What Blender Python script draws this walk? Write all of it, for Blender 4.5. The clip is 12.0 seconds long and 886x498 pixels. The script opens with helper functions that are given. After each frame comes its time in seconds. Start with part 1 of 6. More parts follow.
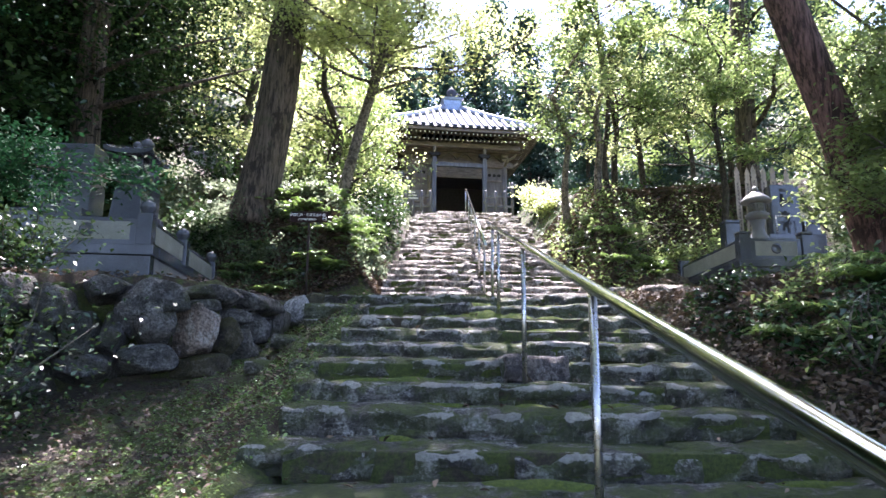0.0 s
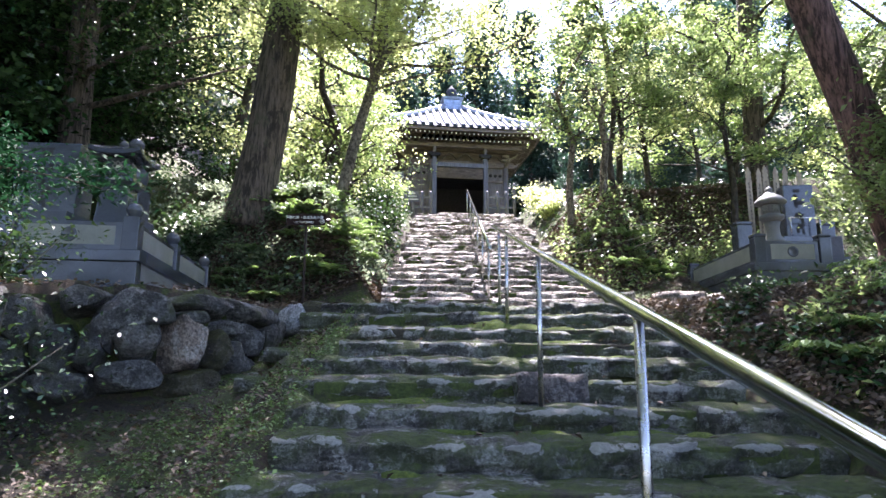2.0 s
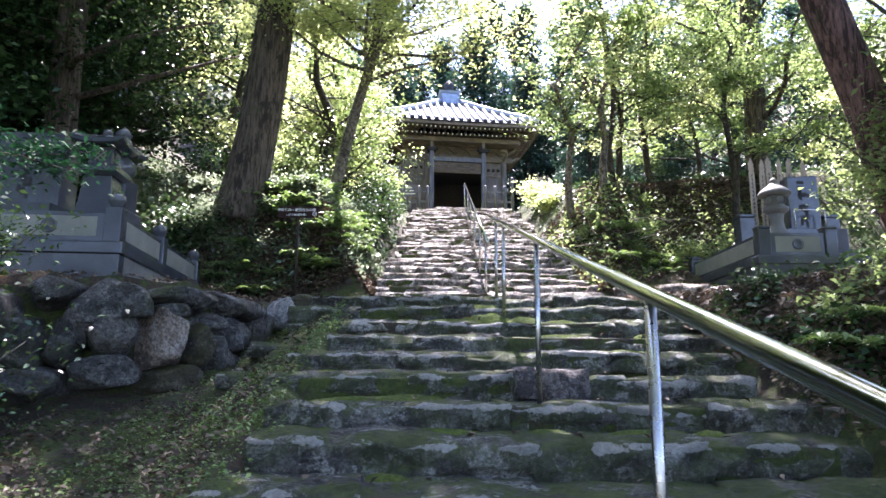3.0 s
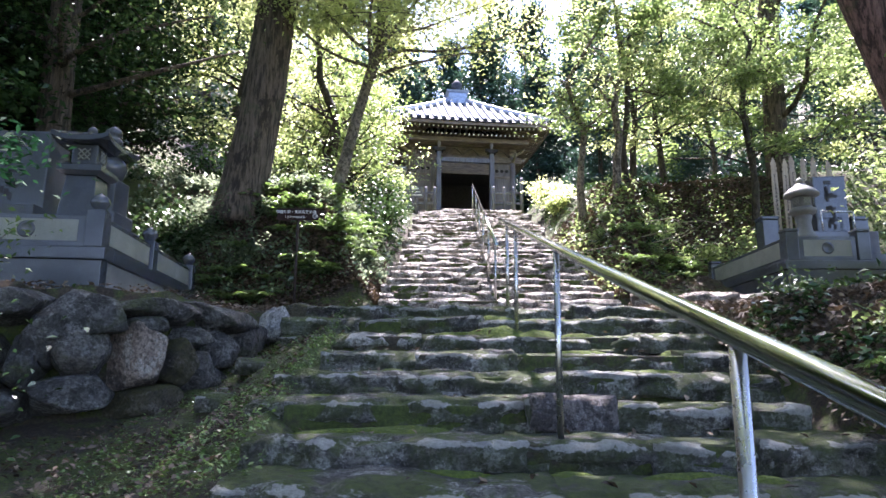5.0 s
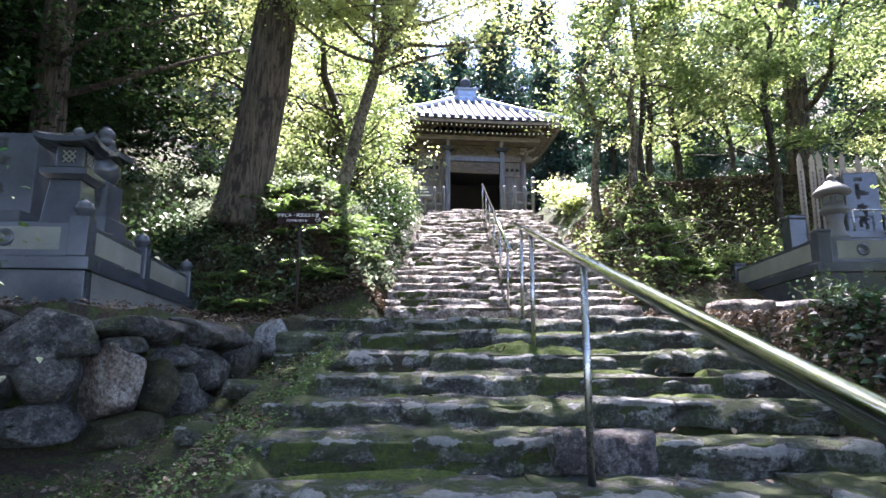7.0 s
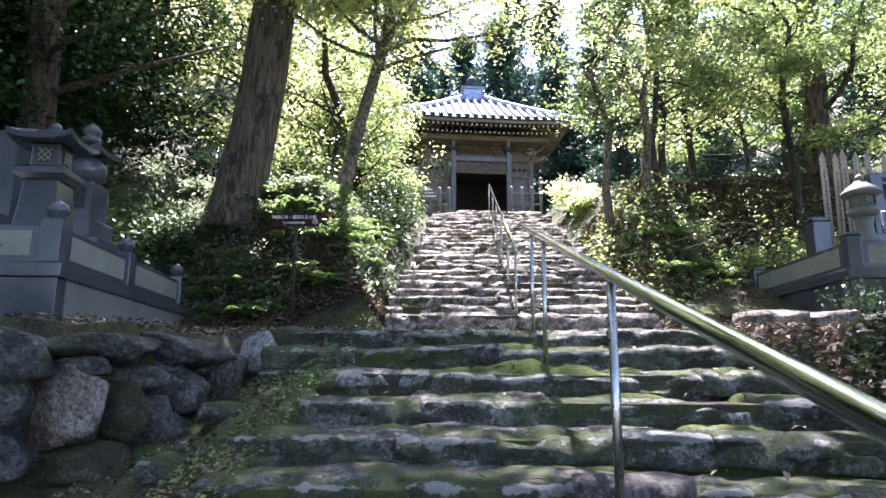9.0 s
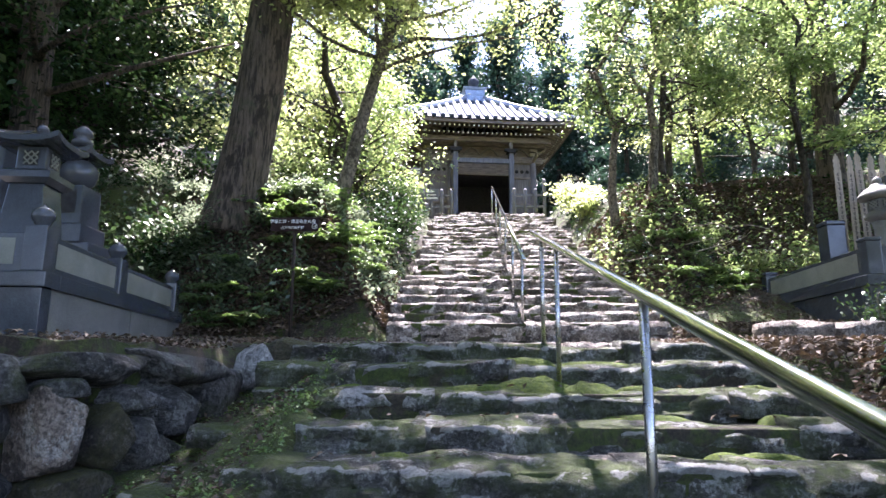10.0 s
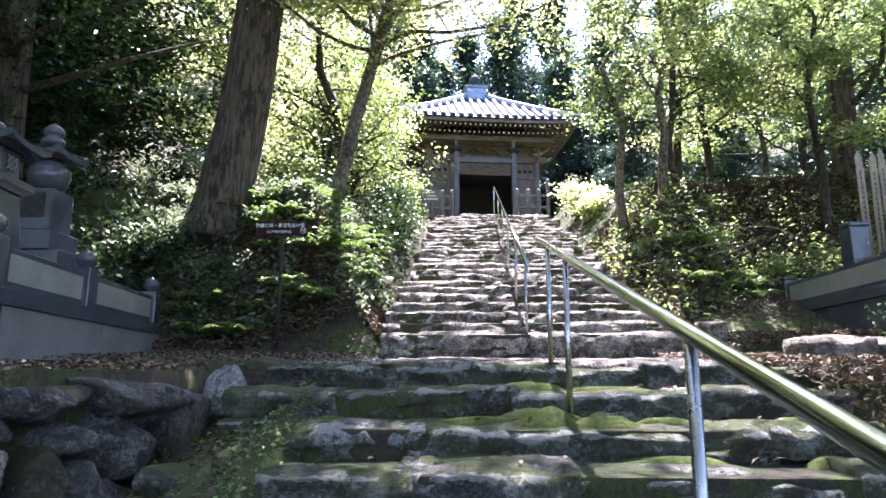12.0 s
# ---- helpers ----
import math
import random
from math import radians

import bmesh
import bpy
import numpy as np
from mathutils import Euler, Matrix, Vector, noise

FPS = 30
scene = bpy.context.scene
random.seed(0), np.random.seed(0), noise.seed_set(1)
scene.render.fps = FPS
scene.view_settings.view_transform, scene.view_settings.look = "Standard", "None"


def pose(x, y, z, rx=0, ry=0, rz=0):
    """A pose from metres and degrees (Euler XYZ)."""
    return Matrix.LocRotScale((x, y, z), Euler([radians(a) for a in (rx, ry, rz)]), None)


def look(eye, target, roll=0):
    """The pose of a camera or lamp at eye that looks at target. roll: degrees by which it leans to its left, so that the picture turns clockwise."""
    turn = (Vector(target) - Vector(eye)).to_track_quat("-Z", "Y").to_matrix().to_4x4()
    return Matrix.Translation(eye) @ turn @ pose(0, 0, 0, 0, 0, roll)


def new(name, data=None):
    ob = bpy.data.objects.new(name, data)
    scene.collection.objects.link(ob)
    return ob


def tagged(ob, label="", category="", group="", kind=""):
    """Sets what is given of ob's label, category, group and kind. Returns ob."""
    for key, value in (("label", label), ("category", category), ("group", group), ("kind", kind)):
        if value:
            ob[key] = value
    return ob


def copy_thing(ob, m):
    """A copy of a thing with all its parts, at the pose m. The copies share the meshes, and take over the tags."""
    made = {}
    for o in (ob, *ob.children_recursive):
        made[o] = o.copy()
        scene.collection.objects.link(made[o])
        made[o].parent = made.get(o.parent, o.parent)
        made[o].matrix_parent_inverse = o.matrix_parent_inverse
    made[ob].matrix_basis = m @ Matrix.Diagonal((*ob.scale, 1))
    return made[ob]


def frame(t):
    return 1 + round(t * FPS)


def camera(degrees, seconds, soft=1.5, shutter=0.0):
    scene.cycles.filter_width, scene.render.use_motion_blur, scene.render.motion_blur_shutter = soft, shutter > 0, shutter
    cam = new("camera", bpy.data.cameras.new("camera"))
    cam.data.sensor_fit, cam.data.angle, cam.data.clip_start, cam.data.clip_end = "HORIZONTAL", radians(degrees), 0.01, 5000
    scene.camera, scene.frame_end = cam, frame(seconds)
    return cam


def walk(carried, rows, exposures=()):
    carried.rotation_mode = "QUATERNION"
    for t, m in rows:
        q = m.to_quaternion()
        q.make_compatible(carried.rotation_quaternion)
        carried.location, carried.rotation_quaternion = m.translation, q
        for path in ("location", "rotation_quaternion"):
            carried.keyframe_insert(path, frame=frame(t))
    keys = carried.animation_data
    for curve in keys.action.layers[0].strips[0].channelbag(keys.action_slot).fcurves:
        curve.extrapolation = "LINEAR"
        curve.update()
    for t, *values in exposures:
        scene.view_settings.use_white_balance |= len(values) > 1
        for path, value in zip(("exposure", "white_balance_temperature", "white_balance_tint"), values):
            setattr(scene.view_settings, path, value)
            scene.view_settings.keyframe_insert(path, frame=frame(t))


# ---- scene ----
cam = camera(68.2, 12.0)
METRES, EYE = 3.2, 1.5
EXPOSURE = 2.93
ROWS = [
    (0.0, 0.0, 0.0, 0.0, -0.09, 11.31, -0.47),
    (0.5, -0.0076, 0.0399, -0.0027, -0.05, 11.19, -0.48),
    (1.0, -0.0163, 0.0756, 0.0128, 0.08, 11.24, -0.47),
    (1.5, -0.0175, 0.1018, 0.0366, -0.08, 11.44, -0.42),
    (2.0, -0.0172, 0.1282, 0.042, -0.15, 11.35, -0.34),
    (2.5, -0.0118, 0.1646, 0.0377, -0.22, 11.23, -0.3),
    (3.0, -0.0036, 0.2142, 0.0395, -0.25, 11.09, -0.24),
    (5.0, -0.0001, 0.3746, 0.0844, 0.41, 11.2, -0.37),
    (5.5, -0.0078, 0.4155, 0.1036, 0.73, 11.27, -0.35),
    (6.0, -0.0082, 0.4435, 0.1285, 0.89, 11.35, -0.3),
    (6.5, -0.0058, 0.478, 0.1342, 1.1, 11.29, -0.21),
    (7.0, 0.0008, 0.5237, 0.1357, 1.34, 11.13, -0.12),
    (9.0, 0.0059, 0.6757, 0.1797, 1.87, 11.19, -0.29),
    (9.5, -0.0042, 0.7224, 0.1908, 1.95, 11.16, -0.26),
    (10.0, -0.008, 0.7602, 0.2147, 1.95, 11.27, -0.26),
    (10.5, -0.0059, 0.7973, 0.2259, 1.91, 11.27, -0.17),
    (11.0, -0.0019, 0.8439, 0.2275, 2.06, 11.17, -0.09),
    (11.5, 0.0032, 0.8916, 0.2419, 2.15, 11.05, -0.06),
    (12.0, 0.0053, 0.9318, 0.268, 2.25, 11.3, -0.09),
]
walk(cam, [(t, pose(0, 0, EYE) @ pose(METRES * x, METRES * y, METRES * z, 90 + pitch, roll, yaw)) for t, x, y, z, yaw, pitch, roll in ROWS],
     [(0.0, EXPOSURE, 6000, 31), (12.0, EXPOSURE, 6000, 31)])

# ---- light ----
SUN_TO = Vector((0.02, 0.47, 0.87)).normalized()
world = bpy.data.worlds.new("world")
scene.world = world
world.use_nodes = True
wn = world.node_tree.nodes
sky = wn.new("ShaderNodeTexSky")
sky.sky_type = 'NISHITA'
sky.sun_disc = False
sky.sun_elevation = math.asin(SUN_TO.z)
sky.sun_rotation = math.atan2(SUN_TO.x, SUN_TO.y)
wn["Background"].inputs["Strength"].default_value = 0.105
world.node_tree.links.new(sky.outputs["Color"], wn["Background"].inputs["Color"])
sun_data = bpy.data.lights.new("sun", 'SUN')
sun_data.energy, sun_data.angle, sun_data.color = 5.0, radians(0.5), (1.0, 0.95, 0.86)
sun = new("sun", sun_data)
sun.matrix_world = look(SUN_TO * 60, (0, 0, 0))

# ---- materials ----


def material(name):
    m = bpy.data.materials.new(name)
    m.use_nodes = True
    nt = m.node_tree
    return m, nt, nt.nodes["Principled BSDF"]


def node(nt, kind, **values):
    n = nt.nodes.new(kind)
    for key, value in values.items():
        n.inputs[key.replace("_", " ")].default_value = value
    return n


def place(nt, scale=(1, 1, 1)):
    """World position, scaled by axis."""
    g = nt.nodes.new("ShaderNodeNewGeometry")
    v = nt.nodes.new("ShaderNodeVectorMath")
    v.operation = 'MULTIPLY'
    v.inputs[1].default_value = scale
    nt.links.new(g.outputs["Position"], v.inputs[0])
    return v.outputs[0]


def noise_of(nt, vector, scale, detail=5.0, rough=0.6):
    n = node(nt, "ShaderNodeTexNoise", Scale=scale, Detail=detail, Roughness=rough)
    nt.links.new(vector, n.inputs["Vector"])
    return n.outputs["Fac"]


def ramp(nt, fac, stops):
    r = nt.nodes.new("ShaderNodeValToRGB")
    els = r.color_ramp.elements
    while len(els) < len(stops):
        els.new(0.5)
    for e, (p, c) in zip(els, stops):
        e.position = p
        e.color = (*c, 1) if len(c) == 3 else c
    nt.links.new(fac, r.inputs["Fac"])
    return r.outputs["Color"]


def mixed(nt, fac, a, b):
    m = nt.nodes.new("ShaderNodeMix")
    m.data_type = 'RGBA'
    if isinstance(fac, (int, float)):
        m.inputs[0].default_value = fac
    else:
        nt.links.new(fac, m.inputs[0])
    for socket, v in ((m.inputs[6], a), (m.inputs[7], b)):
        if isinstance(v, tuple):
            socket.default_value = (*v, 1)
        else:
            nt.links.new(v, socket)
    return m.outputs[2]


def calc(nt, op, a, b=0.0):
    m = nt.nodes.new("ShaderNodeMath")
    m.operation = op
    m.use_clamp = op in ("MULTIPLY_ADD",)
    for socket, v in zip(m.inputs, (a, b)):
        if isinstance(v, (int, float)):
            socket.default_value = v
        else:
            nt.links.new(v, socket)
    return m.outputs[0]


def bump(nt, bsdf, height, strength=0.5, distance=0.02):
    b = node(nt, "ShaderNodeBump", Strength=strength, Distance=distance)
    nt.links.new(height, b.inputs["Height"])
    nt.links.new(b.outputs["Normal"], bsdf.inputs["Normal"])


def up_facing(nt, lo, hi):
    """1 where the surface faces up, 0 where it stands upright."""
    g = nt.nodes.new("ShaderNodeNewGeometry")
    s = nt.nodes.new("ShaderNodeSeparateXYZ")
    nt.links.new(g.outputs["Normal"], s.inputs[0])
    r = nt.nodes.new("ShaderNodeMapRange")
    r.inputs["From Min"].default_value, r.inputs["From Max"].default_value = lo, hi
    nt.links.new(s.outputs["Z"], r.inputs["Value"])
    return r.outputs["Result"]


def object_random(nt):
    return nt.nodes.new("ShaderNodeObjectInfo").outputs["Random"]


def island_random(nt):
    return nt.nodes.new("ShaderNodeNewGeometry").outputs["Random Per Island"]


def stone_material(name, dark, light, moss_amount, moss=(0.055, 0.085, 0.018), lichen=(0.42, 0.42, 0.38), roughness=0.85, worn=0.0):
    m, nt, b = material(name)
    p = place(nt)
    mid, fine = noise_of(nt, p, 9, 6), noise_of(nt, p, 42, 7, 0.75)
    c = ramp(nt, mid, [(0.3, dark), (0.7, light)])
    tint = ramp(nt, object_random(nt), [(0.0, (0.62, 0.60, 0.58)), (0.5, (0.9, 0.9, 0.9)), (1.0, (1.15, 1.08, 1.0))])
    mul = nt.nodes.new("ShaderNodeMix")
    mul.data_type, mul.blend_type = 'RGBA', 'MULTIPLY'
    mul.inputs[0].default_value = 1
    nt.links.new(c, mul.inputs[6])
    nt.links.new(tint, mul.inputs[7])
    c = mul.outputs[2]
    spots = ramp(nt, noise_of(nt, p, 6.5, 8, 0.74), [(0.525, (0, 0, 0)), (0.55, (1, 1, 1))])
    c = mixed(nt, calc(nt, 'MULTIPLY', spots, 0.75), c, lichen)
    wet = ramp(nt, noise_of(nt, p, 4.3, 6, 0.7), [(0.45, (1, 1, 1)), (0.48, (0, 0, 0))])
    c = mixed(nt, calc(nt, 'MULTIPLY', wet, 0.72), c, tuple(0.35 * v for v in dark))
    pale = ramp(nt, noise_of(nt, p, 17, 9, 0.8), [(0.57, (0, 0, 0)), (0.60, (1, 1, 1))])
    c = mixed(nt, calc(nt, 'MULTIPLY', pale, 0.55), c, tuple(min(0.8, 1.35 * v) for v in light))
    pits = ramp(nt, noise_of(nt, p, 23, 9, 0.8), [(0.40, (1, 1, 1)), (0.43, (0, 0, 0))])
    c = mixed(nt, calc(nt, 'MULTIPLY', pits, 0.7), c, tuple(0.4 * v for v in dark))
    grain = ramp(nt, fine, [(0.41, (0.28, 0.28, 0.28)), (0.58, (1.15, 1.15, 1.15))])
    mul2 = nt.nodes.new("ShaderNodeMix")
    mul2.data_type, mul2.blend_type = 'RGBA', 'MULTIPLY'
    mul2.inputs[0].default_value = 0.85
    nt.links.new(c, mul2.inputs[6])
    nt.links.new(grain, mul2.inputs[7])
    c = mul2.outputs[2]
    if moss_amount > 0:
        patch = ramp(nt, noise_of(nt, p, 3.1, 6, 0.65), [(0.62 - 0.3 * moss_amount, (0, 0, 0)), (0.72 - 0.3 * moss_amount, (1, 1, 1))])
        side = calc(nt, 'MULTIPLY', patch, calc(nt, 'ADD', calc(nt, 'MULTIPLY', up_facing(nt, 0.3, 0.9), 0.55), 0.45))
        green = ramp(nt, noise_of(nt, p, 25, 5), [(0.3, tuple(0.5 * v for v in moss)), (0.7, tuple(1.5 * v for v in moss))])
        c = mixed(nt, side, c, green)
    if worn > 0:
        # the trodden nose: clean pale stone in ragged patches along the front edge
        co = nt.nodes.new("ShaderNodeTexCoord")
        split = nt.nodes.new("ShaderNodeSeparateXYZ")
        nt.links.new(co.outputs["Generated"], split.inputs[0])
        near = ramp(nt, split.outputs["Y"], [(0.10, (1, 1, 1)), (0.42, (0, 0, 0))])
        high = ramp(nt, split.outputs["Z"], [(0.45, (0, 0, 0)), (0.80, (1, 1, 1))])
        ragged = calc(nt, 'ADD', calc(nt, 'MULTIPLY', near, high), calc(nt, 'MULTIPLY', noise_of(nt, p, 4.5, 8, 0.72), 1.9))
        nose = ramp(nt, calc(nt, 'MULTIPLY', ragged, 0.5), [(0.90, (0, 0, 0)), (0.935, (1, 1, 1))])
        tone = ramp(nt, fine, [(0.35, tuple(0.62 * v for v in lichen)), (0.62, lichen)])
        c = mixed(nt, calc(nt, 'MULTIPLY', nose, worn), c, tone)
    nt.links.new(c, b.inputs["Base Color"])
    b.inputs["Roughness"].default_value = roughness
    bump(nt, b, calc(nt, 'ADD', calc(nt, 'MULTIPLY', mid, 0.9), calc(nt, 'MULTIPLY', fine, 0.85)), 1.0, 0.08)
    return m


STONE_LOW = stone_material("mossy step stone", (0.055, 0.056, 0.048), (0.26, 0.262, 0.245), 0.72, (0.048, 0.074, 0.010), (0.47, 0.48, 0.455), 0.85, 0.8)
# pale tones raised: sun on the upper flight is put into the colour
STONE_HIGH = stone_material("weathered step stone, sunlit tone", (0.13, 0.105, 0.085), (0.56, 0.52, 0.47), 0.14, (0.06, 0.08, 0.02), (0.70, 0.67, 0.62))
BOULDER = stone_material("wall boulder", (0.058, 0.060, 0.059), (0.185, 0.188, 0.183), 0.30, (0.045, 0.06, 0.012), (0.25, 0.255, 0.245))
BLOCK_STONE = stone_material("purplish block stone", (0.12, 0.11, 0.112), (0.25, 0.235, 0.24), 0.05, (0.04, 0.055, 0.014), (0.30, 0.29, 0.29))
PALE_STONE = stone_material("whitish end stone", (0.42, 0.43, 0.43), (0.74, 0.75, 0.74), 0.08, (0.05, 0.055, 0.015), (0.7, 0.7, 0.68))
MOSSY_BOULDER = stone_material("mossy wall boulder", (0.05, 0.043, 0.03), (0.13, 0.11, 0.085), 0.72, (0.05, 0.052, 0.009), (0.22, 0.2, 0.17))
BOULDER_WARM = stone_material("pale wall boulder", (0.20, 0.165, 0.145), (0.48, 0.42, 0.37), 0.22, (0.05, 0.055, 0.015), (0.58, 0.55, 0.5))


def granite_material(name, dark, light, roughness, speck=220):
    m, nt, b = material(name)
    p = place(nt)
    fine, big = noise_of(nt, p, speck, 3, 0.8), noise_of(nt, p, 2.2, 6, 0.65)
    c = ramp(nt, fine, [(0.36, dark), (0.64, light)])
    stain = ramp(nt, big, [(0.35, (0.55, 0.56, 0.55)), (0.7, (1, 1, 1))])
    mul = nt.nodes.new("ShaderNodeMix")
    mul.data_type, mul.blend_type = 'RGBA', 'MULTIPLY'
    mul.inputs[0].default_value = 0.8
    nt.links.new(c, mul.inputs[6])
    nt.links.new(stain, mul.inputs[7])
    nt.links.new(mul.outputs[2], b.inputs["Base Color"])
    nt.links.new(ramp(nt, big, [(0.3, (roughness + 0.07,) * 3), (0.75, (roughness,) * 3)]), b.inputs["Roughness"])
    bump(nt, b, fine, 0.08, 0.004)
    return m


GRANITE = granite_material("polished grey granite", (0.030, 0.035, 0.044), (0.108, 0.120, 0.142), 0.05)
GRANITE_PALE = granite_material("matt pale granite", (0.16, 0.165, 0.145), (0.31, 0.32, 0.28), 0.6)
GRANITE_ROUGH = granite_material("weathered granite", (0.10, 0.102, 0.098), (0.25, 0.25, 0.24), 0.65, 120)


def earth_material(name, colours, moss_amount):
    m, nt, b = material(name)
    p = place(nt)
    mid, fine, big = noise_of(nt, p, 7, 7, 0.7), noise_of(nt, p, 45, 6, 0.75), noise_of(nt, p, 0.8, 4)
    c = ramp(nt, fine, [(0.3, colours[0]), (0.5, colours[1]), (0.72, colours[2])])
    patch = ramp(nt, calc(nt, 'ADD', calc(nt, 'MULTIPLY', mid, 0.5), calc(nt, 'MULTIPLY', big, 0.5)),
                 [(0.58 - 0.2 * moss_amount, (0, 0, 0)), (0.66 - 0.2 * moss_amount, (1, 1, 1))])
    green = ramp(nt, fine, [(0.3, (0.02, 0.035, 0.008)), (0.7, (0.095, 0.135, 0.022))])
    c = mixed(nt, patch, c, green)
    nt.links.new(c, b.inputs["Base Color"])
    b.inputs["Roughness"].default_value = 0.95
    grit = noise_of(nt, p, 170, 5, 0.75)
    bump(nt, b, calc(nt, 'ADD', calc(nt, 'ADD', mid, calc(nt, 'MULTIPLY', fine, 0.6)), calc(nt, 'MULTIPLY', grit, 0.5)), 1.0, 0.05)
    return m


EARTH = earth_material("forest soil", [(0.014, 0.010, 0.007), (0.040, 0.030, 0.020), (0.095, 0.070, 0.046)], 0.62)
MORTAR = earth_material("mossy joint soil", [(0.02, 0.017, 0.012), (0.05, 0.043, 0.03), (0.10, 0.085, 0.06)], 0.75)


def leaf_material(name, dark, light, through_colour, amount=0.45, roughness=0.38):
    """Thin leaf: glossy upper skin, light shining through it."""
    m, nt, b = material(name)
    r = island_random(nt)
    c = ramp(nt, r, [(0.0, dark), (0.65, light), (1.0, tuple(min(1, 1.4 * v) for v in light))])
    nt.links.new(c, b.inputs["Base Color"])
    b.inputs["Roughness"].default_value = roughness
    t = nt.nodes.new("ShaderNodeBsdfTranslucent")
    nt.links.new(ramp(nt, r, [(0.0, tuple(0.6 * v for v in through_colour)), (1.0, through_colour)]), t.inputs["Color"])
    mix = nt.nodes.new("ShaderNodeMixShader")
    mix.inputs[0].default_value = amount
    nt.links.new(b.outputs[0], mix.inputs[1])
    nt.links.new(t.outputs[0], mix.inputs[2])
    nt.links.new(mix.outputs[0], nt.nodes["Material Output"].inputs["Surface"])
    return m


LEAF_BRIGHT = leaf_material("young maple leaf", (0.09, 0.14, 0.03), (0.20, 0.27, 0.075), (0.72, 0.80, 0.33), 0.62)
LEAF_MID = leaf_material("broad green leaf", (0.04, 0.08, 0.025), (0.105, 0.15, 0.05), (0.35, 0.46, 0.16), 0.5)
LEAF_DARK = leaf_material("dark evergreen leaf", (0.016, 0.04, 0.018), (0.04, 0.085, 0.032), (0.07, 0.13, 0.035), 0.18, 0.24)
LEAF_GLOSS = leaf_material("glossy camellia leaf", (0.035, 0.07, 0.034), (0.095, 0.14, 0.075), (0.42, 0.50, 0.32), 0.34, 0.15)
LEAF_FRESH = leaf_material("fresh shrub leaf", (0.045, 0.095, 0.02), (0.105, 0.165, 0.045), (0.30, 0.42, 0.12), 0.36, 0.4)
# maple leaf with the bough's shade put into its colour and glints cut
LEAF_SHADE = leaf_material("maple leaf darkened for shade", (0.008, 0.030, 0.014), (0.018, 0.060, 0.028), (0.02, 0.08, 0.03), 0.22, 0.7)
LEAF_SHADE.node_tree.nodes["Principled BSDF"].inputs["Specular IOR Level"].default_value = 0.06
LEAF_BLUE = leaf_material("conifer needles", (0.015, 0.045, 0.035), (0.04, 0.09, 0.065), (0.06, 0.13, 0.075), 0.25, 0.5)
LEAF_FERN = leaf_material("fern frond", (0.05, 0.115, 0.03), (0.115, 0.19, 0.055), (0.24, 0.38, 0.09), 0.35, 0.35)
MOSS = earth_material("bright cushion moss", [(0.035, 0.06, 0.005), (0.08, 0.125, 0.010), (0.16, 0.215, 0.022)], 0.1)
LITTER = leaf_material("dead leaf", (0.03, 0.021, 0.014), (0.13, 0.097, 0.068), (0.12, 0.08, 0.04), 0.15, 0.75)


def bark_material(name, dark, light, moss_amount=0.3, along=1.0):
    m, nt, b = material(name)
    p = place(nt, (1, 1, 0.13 * along))
    ridge, fine = noise_of(nt, p, 20, 8, 0.72), noise_of(nt, place(nt), 40, 5, 0.7)
    c = ramp(nt, ridge, [(0.42, dark), (0.50, tuple(0.6 * v for v in light)), (0.62, light)])
    scar = ramp(nt, noise_of(nt, place(nt, (1, 1, 0.45)), 5.5, 7, 0.7), [(0.41, (1, 1, 1)), (0.45, (0, 0, 0))])
    c = mixed(nt, calc(nt, 'MULTIPLY', scar, 0.85), c, tuple(0.7 * v for v in dark))
    patch = ramp(nt, noise_of(nt, place(nt), 2.6, 6, 0.65), [(0.62 - 0.2 * moss_amount, (0, 0, 0)), (0.75 - 0.2 * moss_amount, (1, 1, 1))])
    c = mixed(nt, calc(nt, 'MULTIPLY', patch, 0.6), c, (0.05, 0.065, 0.03))
    nt.links.new(c, b.inputs["Base Color"])
    b.inputs["Roughness"].default_value = 0.92
    bump(nt, b, calc(nt, 'ADD', ridge, calc(nt, 'MULTIPLY', fine, 0.35)), 1.0, 0.07)
    return m


BARK = bark_material("cedar bark", (0.026, 0.019, 0.014), (0.15, 0.115, 0.088))
BARK_RED = bark_material("reddish cedar bark", (0.045, 0.022, 0.02), (0.25, 0.14, 0.12), 0.1)
BARK_GREY = bark_material("mottled grey bark", (0.05, 0.042, 0.032), (0.25, 0.22, 0.175), 0.3, 6)
BARK_DULL = bark_material("dull brown bark", (0.022, 0.017, 0.012), (0.085, 0.068, 0.052), 0.35, 4)


def wood_material(name, dark, light, along, roughness=0.8):
    m, nt, b = material(name)
    p = place(nt, along)
    grain, stain = noise_of(nt, p, 30, 5, 0.6), noise_of(nt, place(nt), 2.5, 5)
    c = ramp(nt, grain, [(0.3, dark), (0.7, light)])
    s = ramp(nt, stain, [(0.35, (0.6, 0.6, 0.62)), (0.7, (1, 1, 1))])
    mul = nt.nodes.new("ShaderNodeMix")
    mul.data_type, mul.blend_type = 'RGBA', 'MULTIPLY'
    mul.inputs[0].default_value = 0.8
    nt.links.new(c, mul.inputs[6])
    nt.links.new(s, mul.inputs[7])
    nt.links.new(mul.outputs[2], b.inputs["Base Color"])
    b.inputs["Roughness"].default_value = roughness
    bump(nt, b, grain, 0.4, 0.006)
    return m


